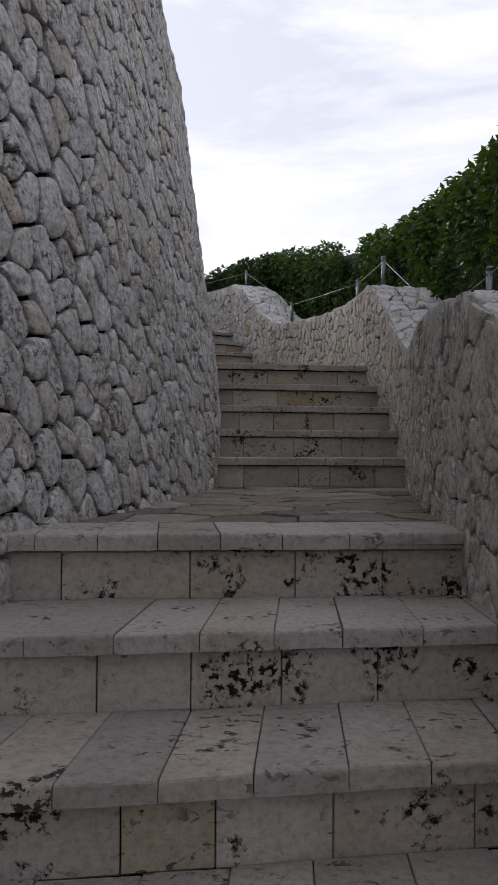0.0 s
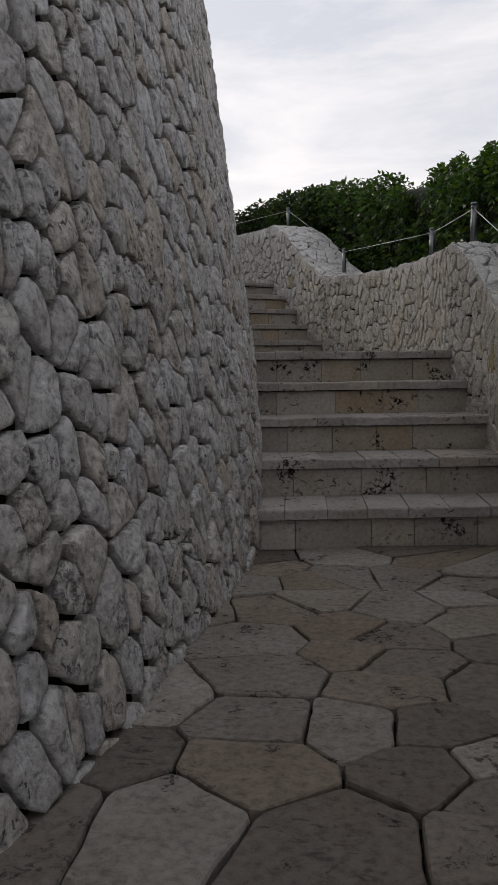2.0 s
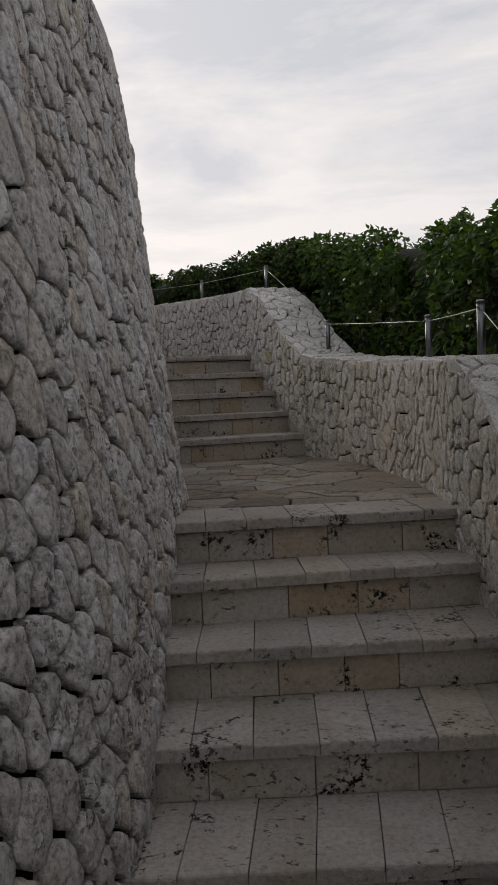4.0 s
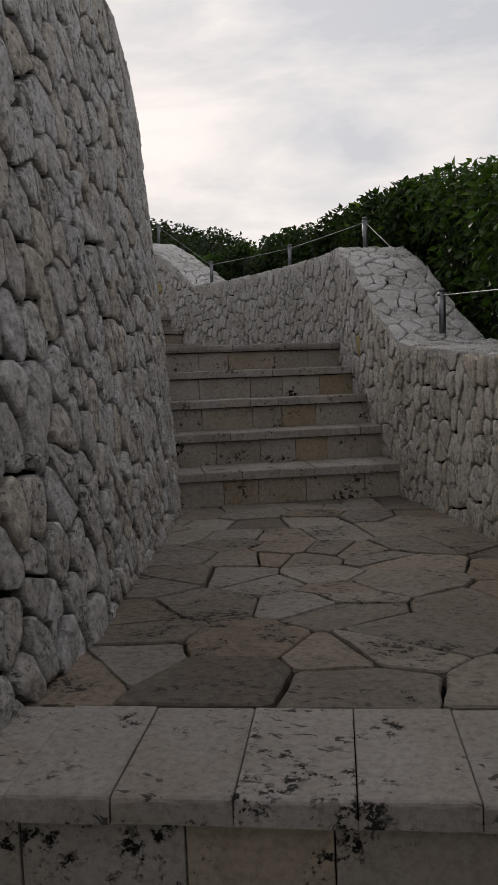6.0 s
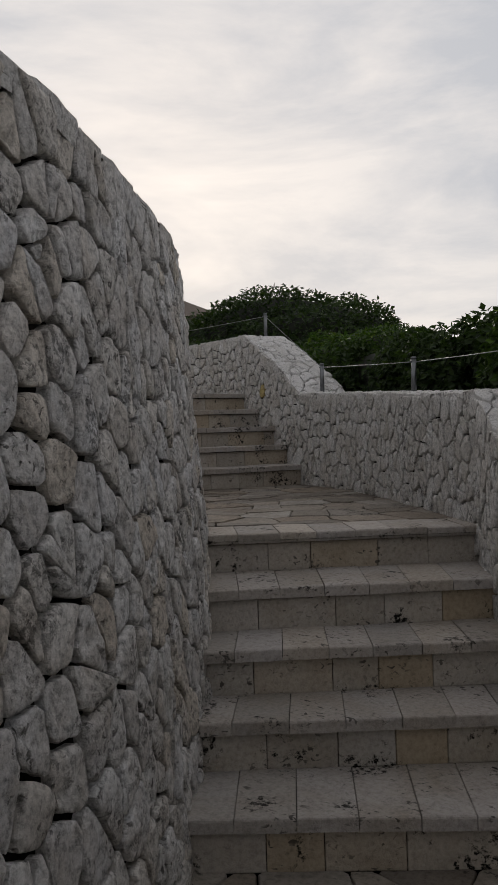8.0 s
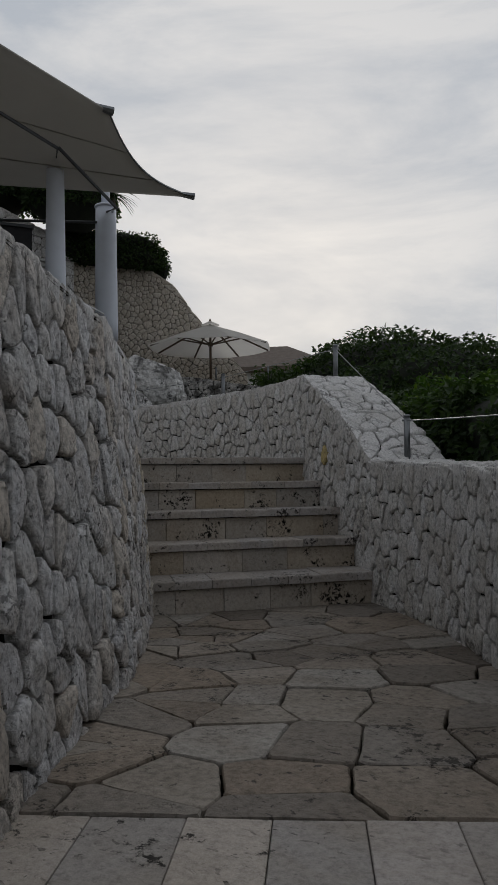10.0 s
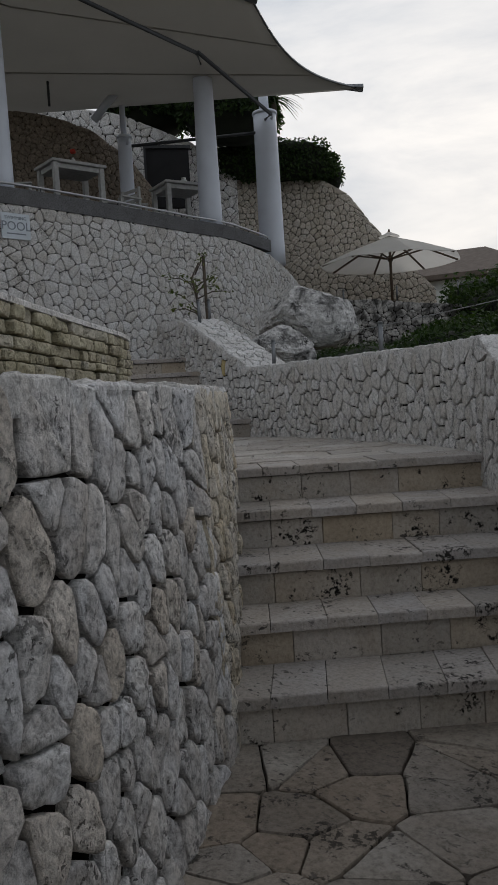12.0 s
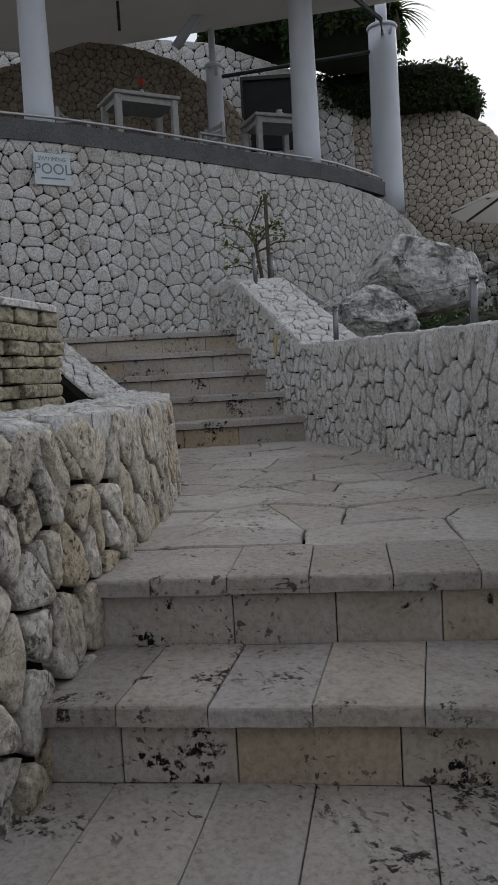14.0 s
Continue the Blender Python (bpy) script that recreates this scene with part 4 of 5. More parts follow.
tagged(make("floor_terrace", dv_, df_, CONCRETE), "grey paved floor of the pool terrace", "terrace", kind="structure")

# sign on the pool wall
u_ = POOL.where(-11.53, 12.40)
n_ = POOL.normal(u_)
ang_ = math.degrees(math.atan2(n_[1], n_[0])) + 90
sign = thing("pool_sign", POOL.at(u_)[0] + n_[0] * 0.045, POOL.at(u_)[1] + n_[1] * 0.045, 5.37, "small pale board with the word pool on the rubble wall", "sign", turn=ang_)
part("board", box_bm(-0.20, 0.0, -0.165, 0.20, 0.018, 0.165, 0.004), SIGN, sign)


def lettering(text, size, x, z, parent, mat, label=""):
    cu = bpy.data.curves.new("lettering", "FONT")
    cu.body, cu.size, cu.extrude, cu.align_x = text, size, 0.001, "CENTER"
    tmp = bpy.data.objects.new("lettering", cu)
    me = bpy.data.meshes.new_from_object(tmp)
    bpy.data.objects.remove(tmp)
    me.materials.append(mat)
    ob = new("lettering", me)
    ob.parent = parent
    ob.matrix_local = pose(x, -0.002, z, 90, 0, 0)
    if label:
        ob["label"] = label
    return ob


lettering("SWIMMING", 0.060, 0, 0.085, sign, INK)
lettering("POOL", 0.155, 0, -0.05, sign, INK, "large grey letters")
part("small_print", box_bm(-0.13, -0.002, -0.105, 0.13, 0.0, -0.090), INK, sign)

# ---- shade canopy: columns and tensioned membrane ----
canopy = thing("canopy", -12.0, 15.9, 5.875, "grey tensile membrane canopy on white steel columns over the terrace", "canopy")


def canopy_part(name, verts, faces, mat, smooth=True, parent=None, label=""):
    return make(name, [(v[0] + 12.0, v[1] - 15.9, v[2] - 5.875) for v in verts], faces, mat, parent or canopy, label, smooth)


def column(x, y, z0, z1, r0, r1, ztop):
    seg = 8
    col = canopy_part("column", *tube([(x, y, z0 + (z1 - z0) * i / seg) for i in range(seg + 1)], [r0 + (r1 - r0) * i / seg for i in range(seg + 1)], 28), PAINT)
    canopy_part("collar", *tube([(x, y, z1 - 0.02), (x, y, z1 + 0.01), (x, y, z1 + 0.035)], [r1 * 1.08, r1 * 1.12, r1 * 1.05], 28), PAINT, True, col)
    canopy_part("mast", *tube([(x, y, z1), (x - 0.02, y, ztop)], r1 * 0.42, 16), PAINT, True, col)
    canopy_part("bracket", *tube([(x + r1, y - 0.02, z1 - 0.16), (x + r1 + 0.05, y - 0.02, z1 - 0.07)], 0.025, 8), PAINT, True, col)
    return col


column(-11.88, 12.40, 5.79, 8.44, 0.165, 0.135, 8.85)
column(-12.45, 16.155, 5.79, 8.53, 0.190, 0.155, 8.85)
column(-13.385, 18.21, 5.50, 8.33, 0.240, 0.215, 8.85)
column(-14.54, 15.82, 5.79, 7.88, 0.135, 0.125, 8.80)
column(-9.90, 8.60, 5.60, 8.30, 0.165, 0.135, 8.85)
front_ = [(-9.2, 8.0, 8.9), (-9.95, 12.2, 8.62), (-10.40, 15.6, 8.56)]
back_ = [(-16.6, 9.0, 8.3), (-16.4, 13.9, 8.55), (-11.72, 19.0, 8.40)]
mv_, mf_ = [], []
NU, NV = 26, 16
for i in range(NU + 1):
    t = i / NU
    f0 = Vector(front_[0]).lerp(Vector(front_[1]), t * 2) if t < 0.5 else Vector(front_[1]).lerp(Vector(front_[2]), t * 2 - 1)
    b0 = Vector(back_[0]).lerp(Vector(back_[1]), t * 2) if t < 0.5 else Vector(back_[1]).lerp(Vector(back_[2]), t * 2 - 1)
    for j in range(NV + 1):
        s = j / NV
        p = f0.lerp(b0, s)
        p.z -= 0.26 * math.sin(math.pi * s) * (0.6 + 0.4 * t)
        pull = 0.22 * max(0, (t - 0.6) / 0.4) ** 2 * math.sin(math.pi * s)
        p += Vector((-0.35, -1.0, 0.0)) * pull
        mv_.append(p)
for i in range(NU):
    for j in range(NV):
        a = i * (NV + 1) + j
        mf_.append((a, a + 1, a + NV + 2, a + NV + 1))
top_n = len(mv_)
mv_ = mv_ + [v - Vector((0, 0, 0.03)) for v in mv_]
mf_ = mf_ + [tuple(top_n + k for k in reversed(f)) for f in mf_]
rim_ = [i * (NV + 1) for i in range(NU + 1)] + [NU * (NV + 1) + j for j in range(1, NV + 1)] + [i * (NV + 1) + NV for i in range(NU - 1, -1, -1)] + list(range(NV - 1, 0, -1))
for a, b in zip(rim_, rim_[1:] + rim_[:1]):
    mf_.append((a, b, top_n + b, top_n + a))
mem = canopy_part("membrane", mv_, mf_, CANVAS)
for k in (5, 10):
    canopy_part("seam", *tube([mv_[i * (NV + 1) + k] - Vector((0, 0, 0.035)) for i in range(NU + 1)], 0.012, 5), CANVAS, True, mem)
canopy_part("edge_cable", *tube([mv_[NU * (NV + 1) + j] for j in range(NV + 1)], 0.022, 6), STEEL, True, mem)
canopy_part("corner_plate", *tube([(-11.85, 18.8, 8.42), (-11.66, 19.08, 8.39)], [0.05, 0.075], 8), STEEL, False, mem)
canopy_part("corner_plate", *tube([(-10.48, 15.4, 8.58), (-10.36, 15.68, 8.55)], [0.05, 0.075], 8), STEEL, False, mem)
canopy_part("tie_bar", *tube([(-10.32, 12.33, 7.95), (-10.90, 14.98, 7.86), (-12.36, 16.10, 8.40)], 0.028, 8), GREY_STEEL)
canopy_part("tie_bar", *tube([(-10.87, 14.98, 7.86), (-11.36, 16.66, 7.44), (-13.30, 18.15, 8.20)], 0.028, 8), GREY_STEEL)
canopy_part("brace", *tube([(-14.30, 15.10, 8.00), (-13.95, 15.45, 8.52)], 0.07, 10), PAINT)
canopy_part("beam", *tube([(-14.54, 15.82, 7.72), (-13.34, 18.22, 8.0)], 0.030, 8), GREY_STEEL)
canopy_part("drop_rod", *tube([(-13.9, 14.1, 8.45), (-13.9, 14.1, 7.95)], 0.022, 8), GREY_STEEL)


# ---- terrace furniture ----
def table(x, y, turn, label, w=0.95, d=0.70, h=0.74):
    t = thing("dining_table", x, y, 5.80, label, "table", "tables on the pool terrace", turn)
    part("tabletop", box_bm(-w / 2, -d / 2, h - 0.045, w / 2, d / 2, h, 0.006), TIMBER, t)
    part("apron", box_bm(-w / 2 + 0.07, -d / 2 + 0.06, h - 0.12, w / 2 - 0.07, d / 2 - 0.06, h - 0.047), TIMBER, t)
    for sx in (-1, 1):
        for sy in (-1, 1):
            part("leg", box_bm(sx * (w / 2 - 0.07) - 0.04, sy * (d / 2 - 0.07) - 0.04, 0, sx * (w / 2 - 0.07) + 0.04, sy * (d / 2 - 0.07) + 0.04, h - 0.045, 0.006), TIMBER, t)
    return t


def chair(x, y, turn):
    c = thing("dining_chair", x, y, 5.80, "weathered grey timber dining chair beside a terrace table", "chair", "chairs on the pool terrace", turn)
    part("seat", box_bm(-0.23, -0.22, 0.42, 0.23, 0.22, 0.45, 0.006), TIMBER, c)
    for sx in (-1, 1):
        part("leg", box_bm(sx * 0.20 - 0.02, -0.21, 0, sx * 0.20 + 0.02, -0.17, 0.60), TIMBER, c)
        part("back_leg", box_bm(sx * 0.20 - 0.02, 0.18, 0, sx * 0.20 + 0.02, 0.22, 0.82), TIMBER, c)
        part("armrest", box_bm(sx * 0.22 - 0.03, -0.22, 0.60, sx * 0.22 + 0.03, 0.22, 0.625), TIMBER, c)
    for k in range(4):
        part("back_slat", box_bm(-0.18, 0.19, 0.50 + k * 0.085, 0.18, 0.21, 0.55 + k * 0.085), TIMBER, c)
    return c


table(-13.20, 14.05, 92, "heavy weathered grey timber table near the terrace rail", 0.92, 0.66, 0.98)
table(-13.45, 16.20, 84, "smaller weathered grey timber table by the white column", 0.80, 0.70, 0.98)
chair(-13.35, 13.25, 150)
chair(-13.40, 15.05, 10)
chair(-13.75, 15.45, 160)
vase = thing("flower_vase", -13.18, 14.10, 6.82, "small vase with a red flower on the grey table", "vase")
make("vessel", *tube([(0, 0, 0), (0, 0, 0.06), (0, 0, 0.10)], [0.025, 0.035, 0.018], 12), GLASS_JAR, vase, smooth=True)
make("stem", *tube([(0, 0, 0.06), (0.01, 0, 0.18)], 0.005, 6), DARK_LEAF, vase)
bm_ = bmesh.new()
bmesh.ops.create_icosphere(bm_, subdivisions=2, radius=0.045)
for v in bm_.verts:
    v.co *= rng.uniform(0.75, 1.1)
    v.co += Vector((0.01, 0, 0.20))
part("flower", bm_, RED, vase, "red flower")
jar = thing("glass_jar", -13.40, 16.30, 6.78, "small pale glass jar standing on the table", "jar")
make("body", *tube([(0, 0, 0), (0, 0, 0.10), (0, 0, 0.12)], [0.055, 0.06, 0.04], 14), GLASS_JAR, jar, smooth=True)
make("lid", *tube([(0, 0, 0.12), (0, 0, 0.145)], 0.042, 14), WHITE, jar, smooth=True)

# ---- walls behind the terrace ----
def simple_wall(name, pts, tops, bottom, size, mat, label, parts, side=1, gap=0.0042):
    line = Line(pts, side)

    def top(u):
        return curve(u, line.sl, tops)

    def face(u, v, out):
        q = line.off(u, out)
        return (q[0], q[1], v)
    w = flat_core(name, line, top, bottom, 0.4, label)
    face_wall(w, polygon_stones(line, face, top, bottom + 0.3, size, gap, 0.016), parts, lambda u, v: True, mat)
    return w


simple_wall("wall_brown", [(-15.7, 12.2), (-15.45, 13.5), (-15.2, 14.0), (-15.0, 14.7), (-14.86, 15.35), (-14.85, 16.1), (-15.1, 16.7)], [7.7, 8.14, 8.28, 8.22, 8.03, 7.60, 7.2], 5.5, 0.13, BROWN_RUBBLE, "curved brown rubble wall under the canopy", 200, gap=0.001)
simple_wall("wall_upper", [(-17.2, 12.5), (-16.7, 15.5), (-16.2, 16.7), (-15.75, 18.0), (-15.4, 19.0)], [9.3, 9.1, 8.98, 8.50, 8.1], 5.4, 0.19, RUBBLE_PALE, "pale rubble wall stepping down behind the terrace", 200)
simple_wall("wall_far", [(-16.0, 17.6), (-15.6, 18.9), (-15.3, 19.9), (-14.6, 20.75), (-14.25, 21.2), (-13.95, 21.6), (-13.6, 22.1), (-13.2, 22.7)], [7.95, 7.93, 7.90, 7.72, 7.36, 6.66, 5.98, 5.2], 3.4, 0.145, FAR_RUBBLE, "rubble retaining wall with a sloping shoulder", 280)
opening = thing("shuttered_opening", -15.10, 17.08, 7.22, "dark rectangular opening in the rubble wall", "opening", turn=62)
# A flat black board takes the place of the opening's shaded depth.
part("shade_board", box_bm(-0.42, -0.06, -0.35, 0.42, 0.10, 0.78), OPENING_SHADE, opening)
part("frame", box_bm(-0.46, -0.10, 0.78, 0.46, 0.06, 0.84), GREY_STEEL, opening)
part("frame", box_bm(-0.46, -0.10, -0.35, -0.42, 0.06, 0.78), GREY_STEEL, opening)

# ---- umbrella terrace ----
simple_wall("wall_garden", [(-13.9, 17.9), (-12.65, 18.95), (-12.05, 19.55), (-11.6, 20.0), (-10.9, 20.6)], [4.8, 4.77, 4.72, 4.62, 4.5], 2.8, 0.16, DARK_RUBBLE, "low dark weathered rubble wall of the umbrella terrace", 120)
tagged(make("floor_umbrella", [(-14.4, 18.2, 4.55), (-12.6, 19.05, 4.55), (-10.9, 20.7, 4.45), (-10.0, 24.0, 4.45), (-13.4, 24.0, 4.55)], [(0, 1, 2, 3, 4)], PAVING), "small paved terrace under the umbrella", "terrace", kind="structure")
UM = (-12.55, 20.55)
umbrella = thing("parasol", UM[0], UM[1], 4.55, "open cream canvas parasol with dark wooden ribs", "umbrella", turn=12)
make("pole", *tube([(0, 0, 0.0), (0, 0, 1.52)], 0.028, 12), WOOD, umbrella, smooth=True)
make("base_plate", *tube([(0, 0, 0), (0, 0, 0.06), (0, 0, 0.07)], [0.26, 0.26, 0.22], 20), GREY_STEEL, umbrella)
NR, RAD, ZT, ZE = 8, 1.42, 1.52, 1.00
uv_, uf_ = [(0, 0, ZT)], []
for i in range(NR * 4):
    t = 2 * math.pi * i / (NR * 4)
    k = (i % 4) / 4
    sag = 1 - 0.06 * math.sin(math.pi * k)
    for r in (0.5, 1.0):
        uv_.append((math.cos(t) * RAD * r * sag, math.sin(t) * RAD * r * sag, ZT + (ZE - ZT) * r ** 1.12 - 0.02 * math.sin(math.pi * k) * r))
M4 = NR * 4
for i in range(M4):
    j = (i + 1) % M4
    uf_ += [(0, 1 + 2 * i, 1 + 2 * j), (1 + 2 * i, 2 + 2 * i, 2 + 2 * j, 1 + 2 * j)]
rim0 = len(uv_)
uv_ += [(uv_[2 + 2 * i][0] * 1.002, uv_[2 + 2 * i][1] * 1.002, uv_[2 + 2 * i][2] - 0.012) for i in range(M4)]
uf_ += [(2 + 2 * i, rim0 + i, rim0 + (i + 1) % M4, 2 + 2 * ((i + 1) % M4)) for i in range(M4)]
can_ = make("canopy", uv_, uf_, CREAM, umbrella)
make("vent", [(0, 0, ZT + 0.09)] + [(0.22 * math.cos(2 * math.pi * i / 8), 0.22 * math.sin(2 * math.pi * i / 8), ZT - 0.02) for i in range(8)], [(0, 1 + i, 1 + (i + 1) % 8) for i in range(8)], CREAM, can_)
make("finial", *tube([(0, 0, ZT + 0.06), (0, 0, ZT + 0.13)], [0.03, 0.015], 8), WOOD, umbrella)
make("hub", *tube([(0, 0, 1.02), (0, 0, 1.12)], 0.055, 10), WOOD, umbrella)
for i in range(NR):
    t = 2 * math.pi * i / NR
    c, s = math.cos(t), math.sin(t)
    rib = make("rib", *tube([(0.03 * c, 0.03 * s, ZT - 0.03), (RAD * 0.5 * c, RAD * 0.5 * s, ZT + (ZE - ZT) * 0.46 - 0.025), (RAD * 0.97 * c, RAD * 0.97 * s, ZE - 0.01)], 0.021, 6), WOOD, umbrella)
    make("strut", *tube([(0.05 * c, 0.05 * s, 1.07), (RAD * 0.52 * c, RAD * 0.52 * s, ZT + (ZE - ZT) * 0.48 - 0.03)], 0.017, 6), WOOD, rib)


# ---- steel posts and wire along the parapet ----
post_ = thing("rail_post", 0, 0, 0, "short brushed steel post on the parapet top", "post", "wire rail posts")
make("shaft", *tube([(0, 0, -0.04), (0, 0, 0.225)], 0.018, 14), STEEL, post_, smooth=True)
make("cap", *tube([(0, 0, 0.225), (0, 0, 0.235), (0, 0, 0.240)], [0.020, 0.020, 0.015], 14), STEEL, post_, smooth=True)
make("wire_clip", *tube([(-0.027, 0, 0.205), (0.027, 0, 0.205)], 0.006, 6), STEEL, post_)
POSTS = [((0.74, -2.2), 0.2), ((0.61, 0.10), 0.22), ((0.64, 1.35), 0.30), ((0.745, 2.80), 0.20), ((0.60, 4.15), 0.13), ((0.46, 5.2), 0.14), ((-0.31, 7.15), 0.26), ((-0.95, 8.52), 0.26), ((-1.82, 9.75), 0.22),
         ((-3.05, 11.02), 0.24), ((-4.05, 11.80), 0.26), ((-5.75, 12.60), 0.22), ((-7.45, 13.06), 0.14), ((-8.95, 13.24), 0.16), ((-9.15, 13.26), 0.40)]
tops_ = []
for i, ((x, y), w) in enumerate(POSTS):
    u = OUTER.where(x, y)
    p, n = OUTER.at(u), OUTER.normal(u)
    q = (p[0] - n[0] * w, p[1] - n[1] * w, outer_top(u) + 0.012)
    m = pose(*q, rng.uniform(-1.5, 1.5), rng.uniform(-1.5, 1.5), rng.uniform(0, 90))
    ob = post_ if i == 0 else copy_thing(post_, m)
    ob.matrix_world = m
    tops_.append(Vector((q[0], q[1], q[2] + 0.205)))
for i, (a, b) in enumerate(zip(tops_[:-2], tops_[1:-1])):
    mid = [a.lerp(b, k / 8) - Vector((0, 0, 0.003 * math.sin(math.pi * k / 8))) for k in range(9)]
    wire = make("rail_wire", *tube([p - a for p in mid], 0.0026, 6), WIRE, smooth=True)
    wire.location = a
    tagged(wire, "thin steel wire strung between parapet posts", "wire", "rail wires")


# ---- hedge and planting ----
def leaves(name, spots, mat, label, category, kind="stuff", parent=None):
    """Folded leaves: spots of (place, outward direction, length)."""
    vs, fs = [], []
    for p, d, size in spots:
        d = Vector(d).normalized()
        tip = (d * 0.45 + Vector((rng.uniform(-1, 1), rng.uniform(-1, 1), rng.uniform(-1.1, 0.45)))).normalized()
        sidev = tip.cross(d + Vector((rng.uniform(-0.5, 0.5), rng.uniform(-0.5, 0.5), rng.uniform(-0.3, 0.6)))).normalized()
        up = sidev.cross(tip)
        w = size * rng.uniform(0.24, 0.34)
        p = Vector(p)
        o = len(vs)
        vs += [p, p + tip * size * 0.42 + sidev * w + up * size * 0.10, p + tip * size - up * size * 0.08, p + tip * size * 0.42 - sidev * w + up * size * 0.10]
        fs += [(o, o + 1, o + 2), (o, o + 2, o + 3)]
    ob = make(name, vs, fs, mat, parent)
    if not parent:
        tagged(ob, label, category, kind=kind)
    return ob


RIDGE = [(1.62, -3.0, 0.85), (1.45, 0.5, 1.58), (1.42, 2.0, 1.92), (1.38, 3.0, 2.07), (1.24, 4.5, 2.22), (1.06, 5.6, 2.33), (0.82, 6.4, 2.42), (0.58, 6.9, 2.48), (0.15, 7.85, 2.62), (-0.30, 8.80, 2.82), (-0.83, 9.57, 2.89), (-1.40, 10.37, 2.86), (-2.1, 11.15, 2.97), (-2.75, 11.85, 3.0), (-3.5, 12.9, 2.85)]
ridge_s = np.concatenate([[0], np.cumsum([math.dist(a[:2], b[:2]) for a, b in zip(RIDGE[:-1], RIDGE[1:])])])
ridge_a = np.array(RIDGE)


def hedge_shape(t, s):
    """t runs along the hedge, s from its foot (0) over the ridge (0.6) to its back (1)."""
    q = t * ridge_s[-1]
    R = Vector([float(np.interp(q, ridge_s, ridge_a[:, k])) for k in range(3)])
    u = OUTER.where(R.x, R.y)
    u = min(u, OUTER.where(-4.6, 12.1))
    p, n = OUTER.at(u), OUTER.normal(u)
    wobble = noise.noise(Vector((q * 1.7, 5, 1.1))) * 0.07
    R.z += wobble * 0.75
    foot = Vector((p[0] - n[0] * 0.60, p[1] - n[1] * 0.60, outer_top(u) - 0.35))
    out = Vector((R.x - foot.x, R.y - foot.y, 0))
    far = Vector((R.x, R.y, R.z)) + out.normalized() * 1.8 - Vector((0, 0, 1.6))
    bulge = 0.18 * noise.noise(Vector((q * 1.1, s * 3, 7.7)))
    if s < 0.6:
        f = s / 0.6
        b = foot.lerp(R, f)
        b.z = foot.z + (R.z - foot.z) * (1 - (1 - f) ** 1.6)
        b -= out.normalized() * (0.13 * math.sin(math.pi * f ** 1.5) + bulge * 0.6)
        return b
    f = (s - 0.6) / 0.4
    b = R.lerp(far, f)
    b.z = R.z + (far.z - R.z) * f ** 1.8
    return b


HG = [[hedge_shape(i / 150, j / 30) for j in range(31)] for i in range(151)]


def hedge_point(t, s):
    x, y = min(max(t, 0), 0.9999) * 150, min(max(s, 0), 0.9999) * 30
    i, j = int(x), int(y)
    return HG[i][j].lerp(HG[i + 1][j], x - i).lerp(HG[i][j + 1].lerp(HG[i + 1][j + 1], x - i), y - j)


# Inner shell of the hedge: its near-black colour paints the shade behind the leaves.
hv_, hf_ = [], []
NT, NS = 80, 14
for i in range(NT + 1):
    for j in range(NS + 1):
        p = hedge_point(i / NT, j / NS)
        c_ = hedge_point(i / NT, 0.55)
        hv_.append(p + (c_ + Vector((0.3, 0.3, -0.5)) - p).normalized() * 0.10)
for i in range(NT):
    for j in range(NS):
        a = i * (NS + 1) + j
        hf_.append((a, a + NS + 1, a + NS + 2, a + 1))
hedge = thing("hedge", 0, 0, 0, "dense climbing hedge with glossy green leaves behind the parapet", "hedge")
make("shade_shell", hv_, hf_, LEAF_SHADE, hedge, "near-black shell painted as the shade inside the hedge", smooth=True)
spots_ = []
for _ in range(64000):
    t, s = rng.random(), rng.random() ** 0.9 * 0.86
    p = hedge_point(t, s)
    e = 0.012
    du = hedge_point(min(1, t + e), s) - hedge_point(max(0, t - e), s)
    dv = hedge_point(t, min(1, s + 0.03)) - hedge_point(t, max(0, s - 0.03))
    nrm = du.cross(dv)
    nrm = nrm.normalized() if nrm.length > 1e-9 else Vector((0, 0, 1))
    if nrm.x * -1 + nrm.z < -0.3:
        nrm = -nrm
    thin = noise.noise(p * 2.6)
    if thin < -0.32:
        continue
    spots_.append((p + nrm * rng.uniform(-0.09, 0.07 + 0.08 * max(0, thin)), nrm, rng.uniform(0.042, 0.078)))
# One hedge: leaves past y 8.5 get the dark tone as backlit shade.
split_ = [(VINE, [q for q in spots_ if q[0].y + rng.uniform(-1.5, 1.5) < 8.5]), (DARK_LEAF, [])]
split_[1][1].extend(q for q in spots_ if q[0].y >= 8.5)
for m, sp in split_:
    f_ = leaves("foliage", sp, m, "", "", parent=hedge)
    f_["kind"] = "stuff"


